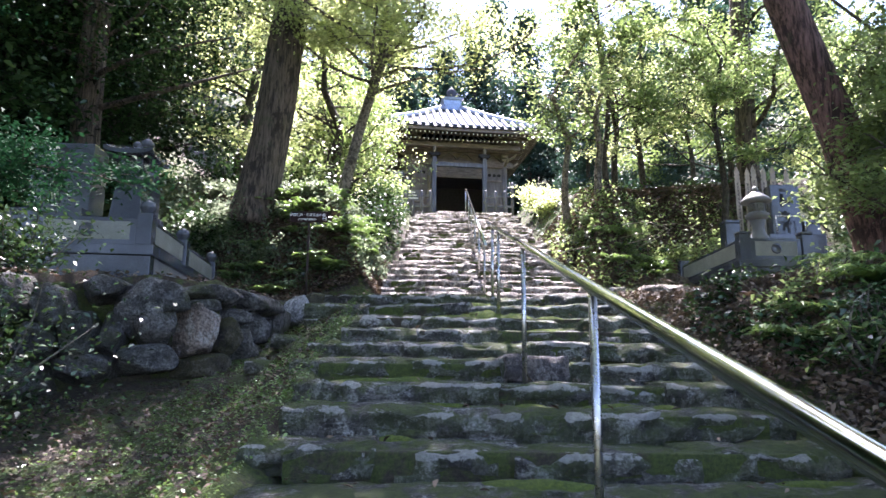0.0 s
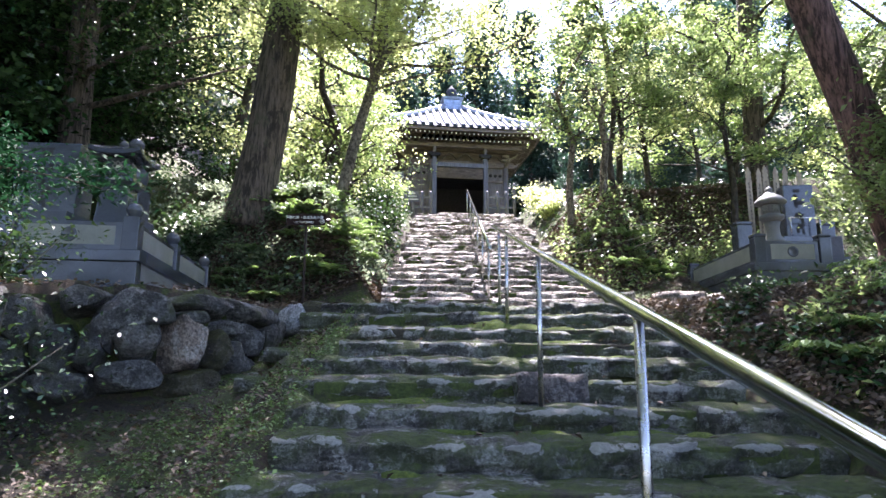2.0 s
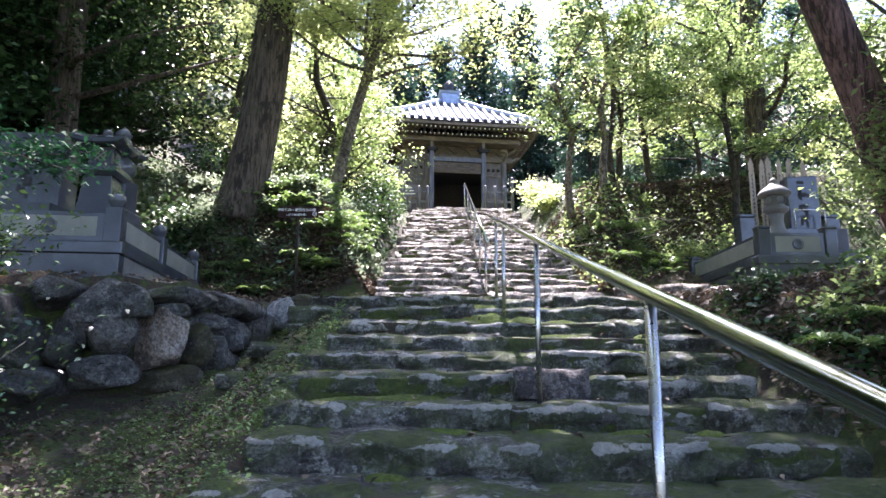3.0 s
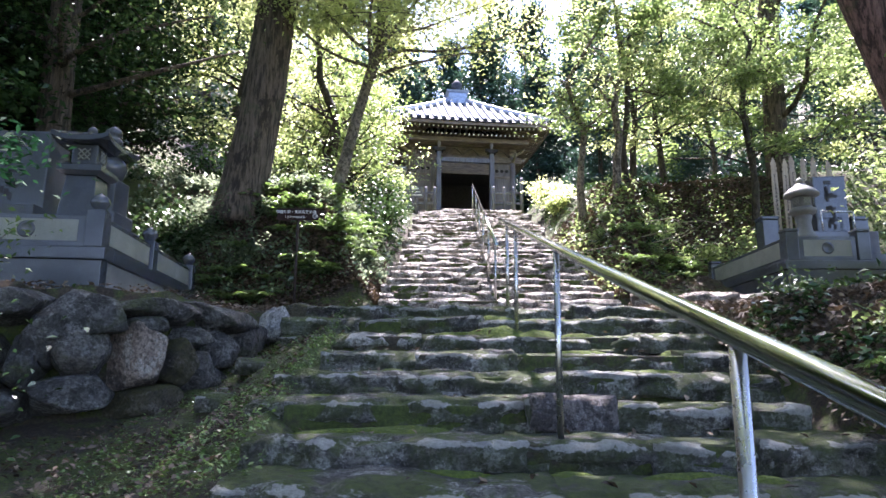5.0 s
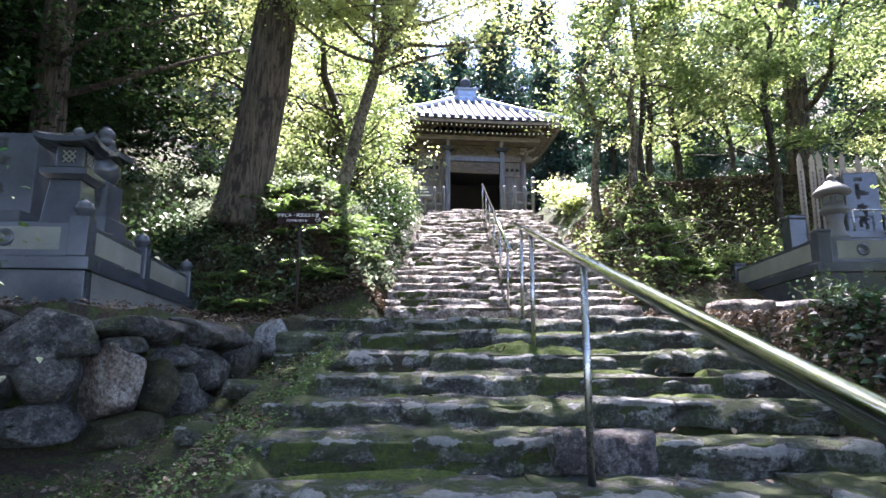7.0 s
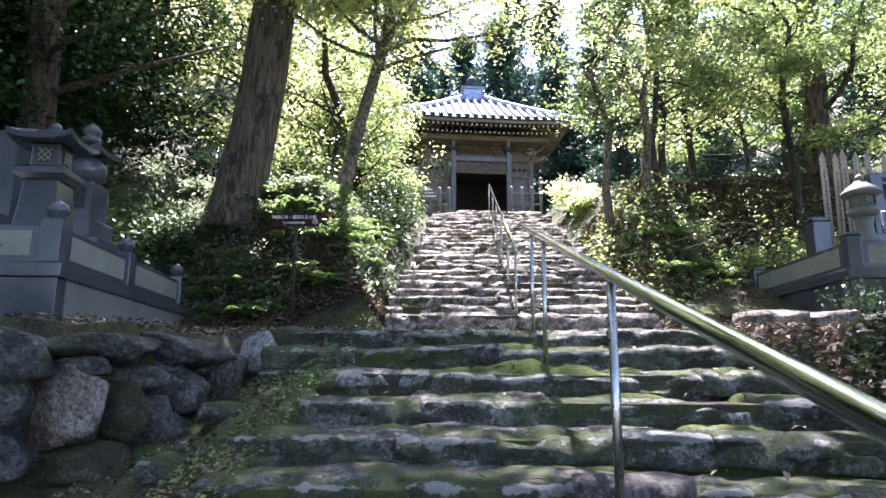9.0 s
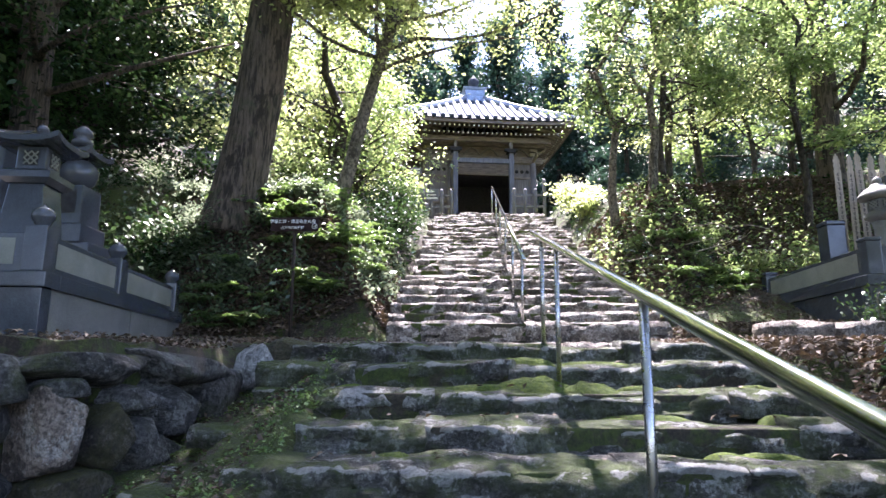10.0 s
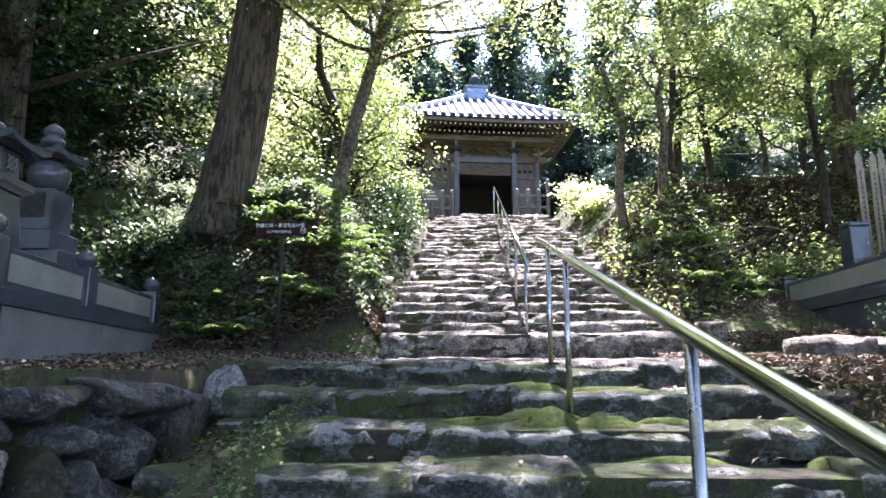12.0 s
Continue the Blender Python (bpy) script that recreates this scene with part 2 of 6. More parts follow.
WOOD_UP = wood_material("weathered upright timber", (0.15, 0.122, 0.108), (0.34, 0.29, 0.26), (1, 1, 0.06))
WOOD_ACROSS = wood_material("weathered level timber", (0.16, 0.12, 0.096), (0.39, 0.305, 0.245), (0.06, 1, 1))
WOOD_GREY = wood_material("silvered timber", (0.11, 0.107, 0.118), (0.27, 0.262, 0.285), (1, 1, 0.06))
WOOD_DARK = wood_material("dark timber", (0.02, 0.017, 0.014), (0.06, 0.05, 0.042), (1, 1, 0.06))
WOOD_PALE = wood_material("pale fresh board", (0.30, 0.24, 0.18), (0.50, 0.42, 0.33), (1, 1, 0.06))


def plain_material(name, colour, roughness, metallic=0.0, vary=0.25, scale=12):
    m, nt, b = material(name)
    n = noise_of(nt, place(nt), scale, 6, 0.65)
    c = ramp(nt, n, [(0.3, tuple((1 - vary) * v for v in colour)), (0.7, tuple(min(1, (1 + vary) * v) for v in colour))])
    nt.links.new(c, b.inputs["Base Color"])
    b.inputs["Metallic"].default_value = metallic
    nt.links.new(ramp(nt, n, [(0.3, (roughness * 1.3,) * 3), (0.7, (roughness * 0.8,) * 3)]), b.inputs["Roughness"])
    return m


STEEL = plain_material("brushed stainless steel", (0.40, 0.40, 0.40), 0.27, 1.0, 0.08, 30)
STEEL_RAIL = plain_material("polished stainless rail", (0.47, 0.49, 0.44), 0.12, 1.0, 0.06, 20)
TILE = plain_material("grey roof tile", (0.27, 0.29, 0.33), 0.42, 0.0, 0.3, 9)
TILE_END = plain_material("dark tile end", (0.05, 0.055, 0.065), 0.75)
TILE_END.node_tree.nodes["Principled BSDF"].inputs["Specular IOR Level"].default_value = 0.15
COPPER = plain_material("blue-grey verdigris metal", (0.30, 0.36, 0.46), 0.4, 0.3)
WHITE_PAINT = plain_material("white paint", (0.78, 0.76, 0.72), 0.6, 0.0, 0.12)
SIGN_BROWN = plain_material("dark brown sign enamel", (0.028, 0.016, 0.015), 0.8, 0.0, 0.2)
SIGN_BROWN.node_tree.nodes["Principled BSDF"].inputs["Specular IOR Level"].default_value = 0.15
SIGN_POST = plain_material("brown painted post", (0.035, 0.026, 0.022), 0.6)
SIGN_POST.node_tree.nodes["Principled BSDF"].inputs["Specular IOR Level"].default_value = 0.15
INK_AND_SHADE = plain_material("black ink and opening shade", (0.02, 0.02, 0.022), 0.7)
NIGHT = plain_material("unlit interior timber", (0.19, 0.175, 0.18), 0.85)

# ---- building helpers ----


def mesh_of(bm, name, mat, smooth=False):
    me = bpy.data.meshes.new(name)
    bm.to_mesh(me)
    bm.free()
    me.materials.append(mat)
    if smooth:
        me.polygons.foreach_set("use_smooth", [True] * len(me.polygons))
    return me


def part(name, bm, mat, parent=None, label="", smooth=False):
    """Links a bmesh as one mesh object, under a thing or a part."""
    ob = new(name, mesh_of(bm, name, mat, smooth))
    if parent is not None:
        ob.parent = parent
    if label:
        ob["label"] = label
    return ob


def thing(name, label, category, at=(0, 0, 0), turn=0.0, group="", kind=""):
    ob = new(name)
    ob.matrix_basis = pose(*at, 0, 0, turn)
    return tagged(ob, label, category, group, kind)


def box(bm, lo, hi, bevel=0.0, taper=0.0):
    """A block between two corners, its edges bevelled, its top narrowed by taper."""
    made = bmesh.ops.create_cube(bm, size=1.0)["verts"]
    c = [(a + b) / 2 for a, b in zip(lo, hi)]
    s = [b - a for a, b in zip(lo, hi)]
    for v in made:
        k = 1 - taper * (v.co.z + 0.5)
        v.co = Vector((c[0] + v.co.x * s[0] * k, c[1] + v.co.y * s[1] * k, c[2] + v.co.z * s[2]))
    if bevel > 0:
        edges = list({e for v in made for e in v.link_edges})
        bmesh.ops.bevel(bm, geom=edges, offset=bevel, segments=2, profile=0.6, affect='EDGES')
    return bm


def tube(bm, points, radii, sides=10, rough=0.0, seed=0.0, flare=0.0):
    """A round limb along points, its radius changing from one to the next."""
    rings = []
    n = len(points)
    for i, (p, r) in enumerate(zip(points, radii)):
        p = Vector(p)
        d = (Vector(points[min(i + 1, n - 1)]) - Vector(points[max(i - 1, 0)])).normalized()
        side = d.cross(Vector((0.31, 0.95, 0.05))).normalized()
        up = side.cross(d)
        ring = []
        for k in range(sides):
            a = 2 * math.pi * k / sides
            rr = r
            if rough:
                rr *= 1 + rough * noise.noise((math.cos(a) * 1.4 + seed, math.sin(a) * 1.4, p.z * 0.7 + seed))
            if flare and i < 3:
                rr *= 1 + flare * (3 - i) / 3 * max(0, math.cos(a * 5 + seed)) * 0.8
            ring.append(bm.verts.new(p + rr * (math.cos(a) * side + math.sin(a) * up)))
        rings.append(ring)
    for a, b in zip(rings, rings[1:]):
        for k in range(sides):
            bm.faces.new((a[k], a[(k + 1) % sides], b[(k + 1) % sides], b[k]))
    bm.faces.new(rings[0][::-1])
    bm.faces.new(rings[-1])
    return bm


def lathe(bm, profile, sides=20, centre=(0, 0, 0), square=False, curl=0.0):
    """A turned body from (radius, height) pairs; square: four-sided with its corners out, curl lifts the corners."""
    sides = 4 if square else sides
    rings = []
    for r, z in profile:
        ring = []
        for k in range(sides):
            a = 2 * math.pi * (k + (0.5 if square else 0)) / sides
            rr = r * (math.sqrt(2) if square else 1)
            ring.append(bm.verts.new((centre[0] + rr * math.cos(a), centre[1] + rr * math.sin(a), centre[2] + z)))
        rings.append(ring)
    for a, b in zip(rings, rings[1:]):
        for k in range(sides):
            bm.faces.new((a[k], a[(k + 1) % sides], b[(k + 1) % sides], b[k]))
    bm.faces.new(rings[0][::-1])
    bm.faces.new(rings[-1])
    return bm


# ---- ground ----


def smooth(a, b, v):
    u = np.clip((v - a) / (b - a), 0, 1)
    return u * u * (3 - 2 * u)


LOW_SLOPE, HIGH_SLOPE = 0.322, 0.395
LANDING_Y, RISE_Y, TOP_Y = 7.45, 10.45, 20.1
LANDING_Z, TOP_Z = 2.46, 6.78


def centre_height(y):
    """Height of the way's middle line."""
    low = LANDING_Z + LOW_SLOPE * (np.minimum(y, LANDING_Y) - LANDING_Y)
    low = np.maximum(low, -0.55)
    high = np.clip((y - RISE_Y) * HIGH_SLOPE, 0, None) + 0.12 * smooth(LANDING_Y, RISE_Y, y)
    return np.minimum(low + high, TOP_Z)


def wall_line(x):
    """The y at which the boulder wall's face stands."""
    return np.interp(x, [-9, -6.5, -4.2, -3.2, -2.63, -2.44, -2.13, -1.95, -1.84, -1.8], [4.4, 4.62, 4.98, 5.16, 5.37, 5.46, 5.7, 6.05, 6.4, 7.6])


def ground_height(x, y):
    x, y = np.asarray(x, float), np.asarray(y, float)
    c = centre_height(y)
    h = c.copy()
    h = h - (0.10 * (x < -0.5) + 0.12 * smooth(1.0, 1.3, -x) + 0.22 * smooth(1.25, 1.7, -x)) * (1 - smooth(7.8, 8.4, y)) * smooth(-1, 4.5, y)
    # the terrace behind the boulder wall
    inside = (x < -2.04) & (y > wall_line(x) + 0.42) & (y < 30)
    h = np.where(inside & (y < LANDING_Y + 1), np.maximum(h, 2.36 + 0.02 * (y - 5)), h)
    # the bank beside the upper flight, on the side of the big cedar
    left_top = 2.58 + 2.45 * smooth(10.75, 12.6, y + 0.25 * (x + 3.5)) + 0.22 * np.clip(y - 12.6, 0, 12) + 0.16 * np.clip(-4 - x, 0, 20)
    left = np.minimum(left_top, c + np.clip(-1.0 - x, 0, None) * 1.35)
    h = np.where((x < -1.0) & (y > 10.4), np.maximum(h, left), h)
    far_left = np.clip(-7.6 - x, 0, None) * 0.55
    h = h + np.where(x < -7.6, far_left * smooth(2, 6, y), 0)
    # the earth bank on the other side
    low_right = c + np.clip(x - 2.15, 0, 0.95) * 0.62 + np.clip(x - 3.1, 0, 2) * 0.15 + np.clip(x - 5, 0, 20) * 0.12
    shelf = 2.38 + 0.12 * np.clip(x - 2.9, 0, 2) + 0.05 * np.clip(x - 4.8, 0, 20) + 0.12 * np.clip(y - 8.9, 0, 1.7) * smooth(2.6, 3.6, x)
    h = np.where((x > 2.0) & (y < 12), np.maximum(np.where(y > 8.9, c, h), np.minimum(low_right, shelf)), h)
    edge = 10.75 + np.clip(x - 2.45, 0, 2.4) * 1.12
    right_top = 5.75 + 0.20 * np.clip(y - 13.5, 0, 12) + 0.10 * np.clip(x - 5, 0, 20)
    right = np.minimum(np.minimum(c + np.clip(x - 2.4, 0, None) * 1.2, 2.75 + np.clip(y - edge, 0, None) * 1.25), right_top)
    h = np.where((x > 2.3) & (y > 10.5), np.maximum(h, np.where(y > edge, right, np.minimum(2.86, c + np.clip(x - 2.4, 0, None) * 0.12))), h)
    # the wooded hill beyond the hall and the valley's sides
    h = h + 0.5 * np.clip(y - 33, 0, 60) + 0.35 * np.clip(np.abs(x) - 16, 0, 40) * smooth(-10, 10, y)
    return h


def build_ground():
    def axis(lo, hi, step, far):
        near = np.arange(lo, hi + step / 2, step)
        grow = step * np.cumsum(1.35 ** np.arange(1, 40))
        left, right = (lo - grow), (hi + grow)
        return np.concatenate([left[left > -far][::-1], near, right[right < far]])
    xs, ys = axis(-9, 10, 0.14, 1500), axis(-2, 26, 0.14, 1500)
    X, Y = np.meshgrid(xs, ys)
    Z = ground_height(X, Y)
    rows, cols = X.shape
    for j in range(rows):
        for i in range(cols):
            x, y = X[j, i], Y[j, i]
            if -12 < x < 13 and -4 < y < 30:
                Z[j, i] += 0.10 * noise.noise((x * 0.9, y * 0.9, 3)) + 0.045 * noise.noise((x * 3.3, y * 3.3, 9))
    lane = smooth(-0.95, -0.75, X) * (1 - smooth(2.1, 2.4, X)) * (Y < 21)
    Z -= lane * 0.30
    me = bpy.data.meshes.new("ground")
    idx = np.arange(rows * cols).reshape(rows, cols)
    quads = np.stack([idx[:-1, :-1], idx[:-1, 1:], idx[1:, 1:], idx[1:, :-1]], -1).reshape(-1, 4)
    me.vertices.add(rows * cols)
    me.vertices.foreach_set("co", np.stack([X, Y, Z], -1).astype(np.float32).ravel())
    me.loops.add(quads.size)
    me.loops.foreach_set("vertex_index", quads.ravel().astype(np.int32))
    me.polygons.add(len(quads))
    me.polygons.foreach_set("loop_start", np.arange(0, quads.size, 4, dtype=np.int32))
    me.update(calc_edges=True)
    me.polygons.foreach_set("use_smooth", [True] * len(me.polygons))
    me.materials.append(EARTH)
    return tagged(new("ground", me), "dark forest soil with moss and leaf litter", "ground", kind="structure")


ground = build_ground()


def gz(x, y):
    """Ground height at one spot."""
    return float(ground_height(x, y))


# ---- flights of stone steps ----
RNG = random.Random(11)
LOW_STEPS = []     # (y of the nose, z of the tread, left edge, right edge)
y = LANDING_Y
for k in range(20):
    LOW_STEPS.append((y - 0.5 * k, LANDING_Z - 0.161 * k, -0.92 - 0.08 * math.sin(k * 1.7) - (0.35 if k < 2 else 0) + (0.12 if k > 7 else 0), 2.04 + 0.1 * math.sin(k * 2.3) + max(0, 0.55 - 0.12 * k)))
HIGH_STEPS = [(RISE_Y, 2.90, -0.92, 2.34)]
for k in range(1, 25):
    HIGH_STEPS.append((RISE_Y + 0.405 * k, 2.90 + 0.1615 * k, -0.92 + 0.006 * k + 0.05 * math.sin(k * 2.1), 2.34 - 0.006 * k + 0.05 * math.sin(k * 1.3)))
TOP_Z = HIGH_STEPS[-1][1]


def stair_core(name, steps, going, label):
    """The earth and rubble that the step stones lie on."""
    ob = thing(name, label, "stairs", kind="structure")
    for y0, z, x0, x1 in steps:
        bm = bmesh.new()
        box(bm, (x0 + 0.05, y0 + 0.06, z - 0.55), (x1 - 0.05, y0 + going + 0.12, z - 0.035), 0.02)
        part("bed", bm, MORTAR, ob)
    return ob


stair_low = stair_core("stairs", LOW_STEPS, 0.5, "mossy flight of rough grey stone steps with soil joints")
stair_high = stair_core("stairs", HIGH_STEPS, 0.405, "sunlit flight of worn brownish stone steps up to the hall")


def rough_stone(name, w, d, h, step, seed, mat, wear=1.0, front=0.03):
    """A hewn and worn step stone: softened edges, broken front, uneven faces."""
    nx, ny, nz = max(3, round(w / step)), max(3, round(d / (step * 1.4))), max(3, round(h / (step * 0.8)))
    bm = bmesh.new()
    grid = {}

    def corner(i, j, k):
        if (i, j, k) not in grid:
            c = Vector(((i / nx - 0.5) * w, (j / ny - 0.5) * d, (k / nz - 0.5) * h))
            half = Vector((w / 2, d / 2, h / 2))
            r = min(0.013, 0.3 * h)
            inner = Vector([max(-a + r, min(a - r, v)) for v, a in zip(c, half)])
            out = c - inner
            if out.length > r:
                c = inner + out.normalized() * r
            q = c + Vector((seed * 3.7, seed * 1.3, seed * 5.1))
            f = noise.noise_vector(q * 3.2) * 0.030 + noise.noise_vector(q * 9) * 0.016 + noise.noise_vector(q * 24) * 0.010
            chip = max(0.0, noise.noise(q * 5.5) - 0.12) * 0.09
            if c.y < 0 and c.z > 0:
                f += Vector((0, chip * 0.8, -chip))
            if c.y < -0.3 * d:
                split = noise.noise(Vector((q.x * 4.0, seed, q.z * 11.0)))
                f.y += 0.035 * (1 if split > 0.12 else 0) + 0.02 * (1 if split > -0.15 else 0)
            f.z *= 0.8
            if c.z > 0:
                worn = max(0.0, 1 - (c.y + d / 2) / 0.13)
                f.z -= worn * worn * front * (0.7 + 1.2 * noise.noise(q * 4.0))
            grid[(i, j, k)] = bm.verts.new(c + f * wear)
        return grid[(i, j, k)]
    for i in range(nx):
        for j in range(ny):
            for k in (0, nz):
                vs = [corner(i, j, k), corner(i + 1, j, k), corner(i + 1, j + 1, k), corner(i, j + 1, k)]
                bm.faces.new(vs if k else vs[::-1])
    for i in range(nx):
        for k in range(nz):
            for j in (0, ny):
                vs = [corner(i, j, k), corner(i + 1, j, k), corner(i + 1, j, k + 1), corner(i, j, k + 1)]
                bm.faces.new(vs[::-1] if j else vs)
    for j in range(ny):
        for k in range(nz):
            for i in (0, nx):
                vs = [corner(i, j, k), corner(i, j + 1, k), corner(i, j + 1, k + 1), corner(i, j, k + 1)]
                bm.faces.new(vs if i else vs[::-1])
    return mesh_of(bm, name, mat, True)


def lay_steps(parent, steps, going, riser, mat, shortest, longest, step, seed):
    for k, (y0, z, x0, x1) in enumerate(steps):
        x = x0 - RNG.uniform(0, 0.15)
        rise = riser if k or parent is stair_low else 0.36
        sway = RNG.uniform(-0.03, 0.03)
        while x < x1 - 0.12:
            w = min(RNG.uniform(shortest, longest), x1 + 0.1 - x)
            if x1 - x - w < 0.25:
                w = x1 + RNG.uniform(-0.08, 0.12) - x
            d = going * RNG.uniform(0.85, 1.12)
            h = rise * RNG.uniform(0.92, 1.2)
            top = z + RNG.uniform(-0.030, 0.016)
            seed += 1
            ob = new("stone", rough_stone("step_stone", w + 0.07, d, h, step, seed, mat, 1.0, 0.028 if parent is stair_low else 0.055))
            ob.parent = parent
            ob.matrix_basis = pose(x + w / 2, y0 + d / 2 + RNG.uniform(-0.05, 0.035) + sway * math.sin(x * 2), top - h / 2, RNG.uniform(-1.0, 2.5) if parent is stair_low else RNG.uniform(0.5, 5.0), RNG.uniform(-1.8, 1.8), RNG.uniform(-3, 3))
            x += w + RNG.uniform(-0.006, 0.014)


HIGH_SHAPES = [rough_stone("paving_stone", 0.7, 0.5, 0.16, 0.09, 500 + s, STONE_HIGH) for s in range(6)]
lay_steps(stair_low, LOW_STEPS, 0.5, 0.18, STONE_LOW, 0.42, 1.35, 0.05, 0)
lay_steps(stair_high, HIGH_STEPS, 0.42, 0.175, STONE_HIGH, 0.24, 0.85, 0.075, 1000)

# paving stones of the landing between the flights
landing = thing("landing", "worn level stone paving between the two flights", "pavement", kind="structure")
x = -1.5
while x < 3.4:
    w = RNG.uniform(0.45, 0.9)
    for row in range(5):
        ob = new("stone", RNG.choice(HIGH_SHAPES))
        ob.parent = landing
        ob.matrix_basis = pose(x + w / 2 + RNG.uniform(-.05, .05), LANDING_Y + 0.85 + 0.52 * row, LANDING_Z - 0.03 + 0.022 * row, RNG.uniform(-1, 1), RNG.uniform(-1, 1), RNG.uniform(-4, 4)) @ Matrix.Diagonal((w / 0.7, 1.08, 0.9, 1))
    x += w + 0.02

# the squared block behind a rail post
block = new("stone", rough_stone("block", 0.50, 0.34, 0.20, 0.05, 333, BLOCK_STONE, 0.8, 0.01))
block.parent = stair_low
block["label"] = "squared purplish stone block"
block.matrix_basis = pose(0.70, 5.03, 1.585, 0, 0, 1)

# cushions of moss on the treads and in the joints


def moss_cushion(x, y, z, rx, ry, h, seed):
    bm = bmesh.new()
    rings = [[bm.verts.new((0, 0, h))]]
    for j in range(1, 6):
        f = j / 5
        rings.append([bm.verts.new((rx * f * math.cos(a) * (1 + 0.35 * noise.noise((math.cos(a) * 1.5 + seed, math.sin(a) * 1.5, 1))),
                                    ry * f * math.sin(a) * (1 + 0.35 * noise.noise((math.cos(a) * 1.5 + seed, math.sin(a) * 1.5, 1))),
                                    h * (1 - f ** 2.2) * (1 + 0.5 * noise.noise((math.cos(a) * 3 * f + seed, math.sin(a) * 3 * f, 4))) - 0.05 * f ** 3))
                      for a in [2 * math.pi * k / 18 for k in range(18)]])
    for k in range(18):
        bm.faces.new((rings[0][0], rings[1][k], rings[1][(k + 1) % 18]))
    for a, b in zip(rings[1:], rings[2:]):
        for k in range(18):
            bm.faces.new((a[k], b[k], b[(k + 1) % 18], a[(k + 1) % 18]))
    ob = part("moss", bm, MOSS, stair_low, "bright green moss cushion", True)
    ob.location = (x, y, z)


moss_cushion(0.42, 6.78, 2.13, 0.34, 0.15, 0.07, 1)
moss_cushion(0.75, 6.70, 2.12, 0.24, 0.13, 0.05, 2)
moss_cushion(0.40, 7.28, 2.29, 0.30, 0.13, 0.055, 3)
for k in range(46):
    n = RNG.randint(1, 14)
    y0, z, x0, x1 = LOW_STEPS[n]
    moss_cushion(RNG.uniform(x0 + 0.1, x1 - 0.3), y0 + RNG.uniform(0.30, 0.44), z + 0.002, RNG.uniform(0.10, 0.42), RNG.uniform(0.05, 0.10), RNG.uniform(0.012, 0.022), 5 + k)

# ---- boulder wall ----
boulder_wall = thing("boulder_wall", "low dry wall of big rounded grey boulders with moss", "wall", kind="structure")


def rock_mesh(name, mat, seed, sides=6, soft=16.0, rough=0.045):
    """A quarried boulder in a unit cube: a few broad faces met by worn edges, the front one flattest."""
    rng = random.Random(seed)
    planes = [(Vector((rng.uniform(-0.12, 0.12), -1, rng.uniform(-0.12, 0.12))).normalized(), 0.36), (Vector((0, 1, 0)), 0.5)]
    turn = rng.uniform(-0.12, 0.12) if sides == 4 else rng.uniform(0, 6.28)
    for k in range(sides):
        a = turn + 2 * math.pi * (k + rng.uniform(-0.28, 0.28)) / sides
        planes.append((Vector((math.cos(a), rng.uniform(-0.45, 0.1), math.sin(a))).normalized(), rng.uniform(0.43, 0.5)))
    for k in range(2):
        planes.append((Vector((rng.uniform(-0.8, 0.8), -1, rng.uniform(-0.8, 0.8))).normalized(), rng.uniform(0.43, 0.47)))
    bm = bmesh.new()
    bmesh.ops.create_cube(bm, size=2.0)
    bmesh.ops.subdivide_edges(bm, edges=bm.edges[:], cuts=11, use_grid_fill=True)
    for v in bm.verts:
        d = v.co.normalized()
        r = sum(max(0.0, n.dot(d) / p) ** soft for n, p in planes) ** (-1 / soft)
        c = d * r
        q = c + Vector((seed * 1.7, seed * 0.9, seed * 2.3))
        v.co = c + noise.noise_vector(q * 2.6) * rough + noise.noise_vector(q * 8) * rough * 0.4 + noise.noise_vector(q * 20) * rough * 0.2
    for i in range(3):
        lo, hi = min(v.co[i] for v in bm.verts), max(v.co[i] for v in bm.verts)
        for v in bm.verts:
            v.co[i] = (v.co[i] - lo) / (hi - lo) - 0.5
    return mesh_of(bm, name, mat, True)


def boulder(x, y, z, w, h, turn, seed, mat=None, tilt=0.0, sides=6, label="", d=0.44):
    """One boulder with its face on the wall's line."""
    ob = new("boulder", rock_mesh("boulder", mat or BOULDER, seed, sides))
    ob.parent = boulder_wall
    if label:
        ob["label"] = label
    n = Vector((-math.sin(radians(turn)), math.cos(radians(turn)), 0)) * d * 0.34
    ob.matrix_basis = pose(x + n.x, y + n.y, z, -4, tilt, turn) @ Matrix.Diagonal((w * 1.14, d, h * 1.2, 1))


# back filling behind the boulders
bm = bmesh.new()
line = [(-6.5, 4.62), (-4.2, 4.98), (-3.2, 5.16), (-2.63, 5.37), (-2.44, 5.46), (-2.13, 5.70), (-1.95, 6.05), (-1.84, 6.4), (-1.8, 7.5)]
for (ax, ay), (bx, by) in zip(line, line[1:]):
    d = Vector((bx - ax, by - ay, 0)).normalized()
    n = Vector((-d.y, d.x, 0))
    vs = [bm.verts.new((px + n.x * off, py + n.y * off, z)) for px, py in ((ax, ay), (bx, by)) for off, z in ((0.24, 1.0), (0.75, 1.0), (0.75, 2.27), (0.24, 2.27))]
    for f in ((0, 3, 7, 4), (3, 2, 6, 7), (1, 5, 6, 2), (0, 4, 5, 1), (0, 1, 2, 3), (4, 7, 6, 5)):
        bm.faces.new([vs[i] for i in f])
part("rubble_fill", bm, MORTAR, boulder_wall, "dark soil and rubble between the boulders")
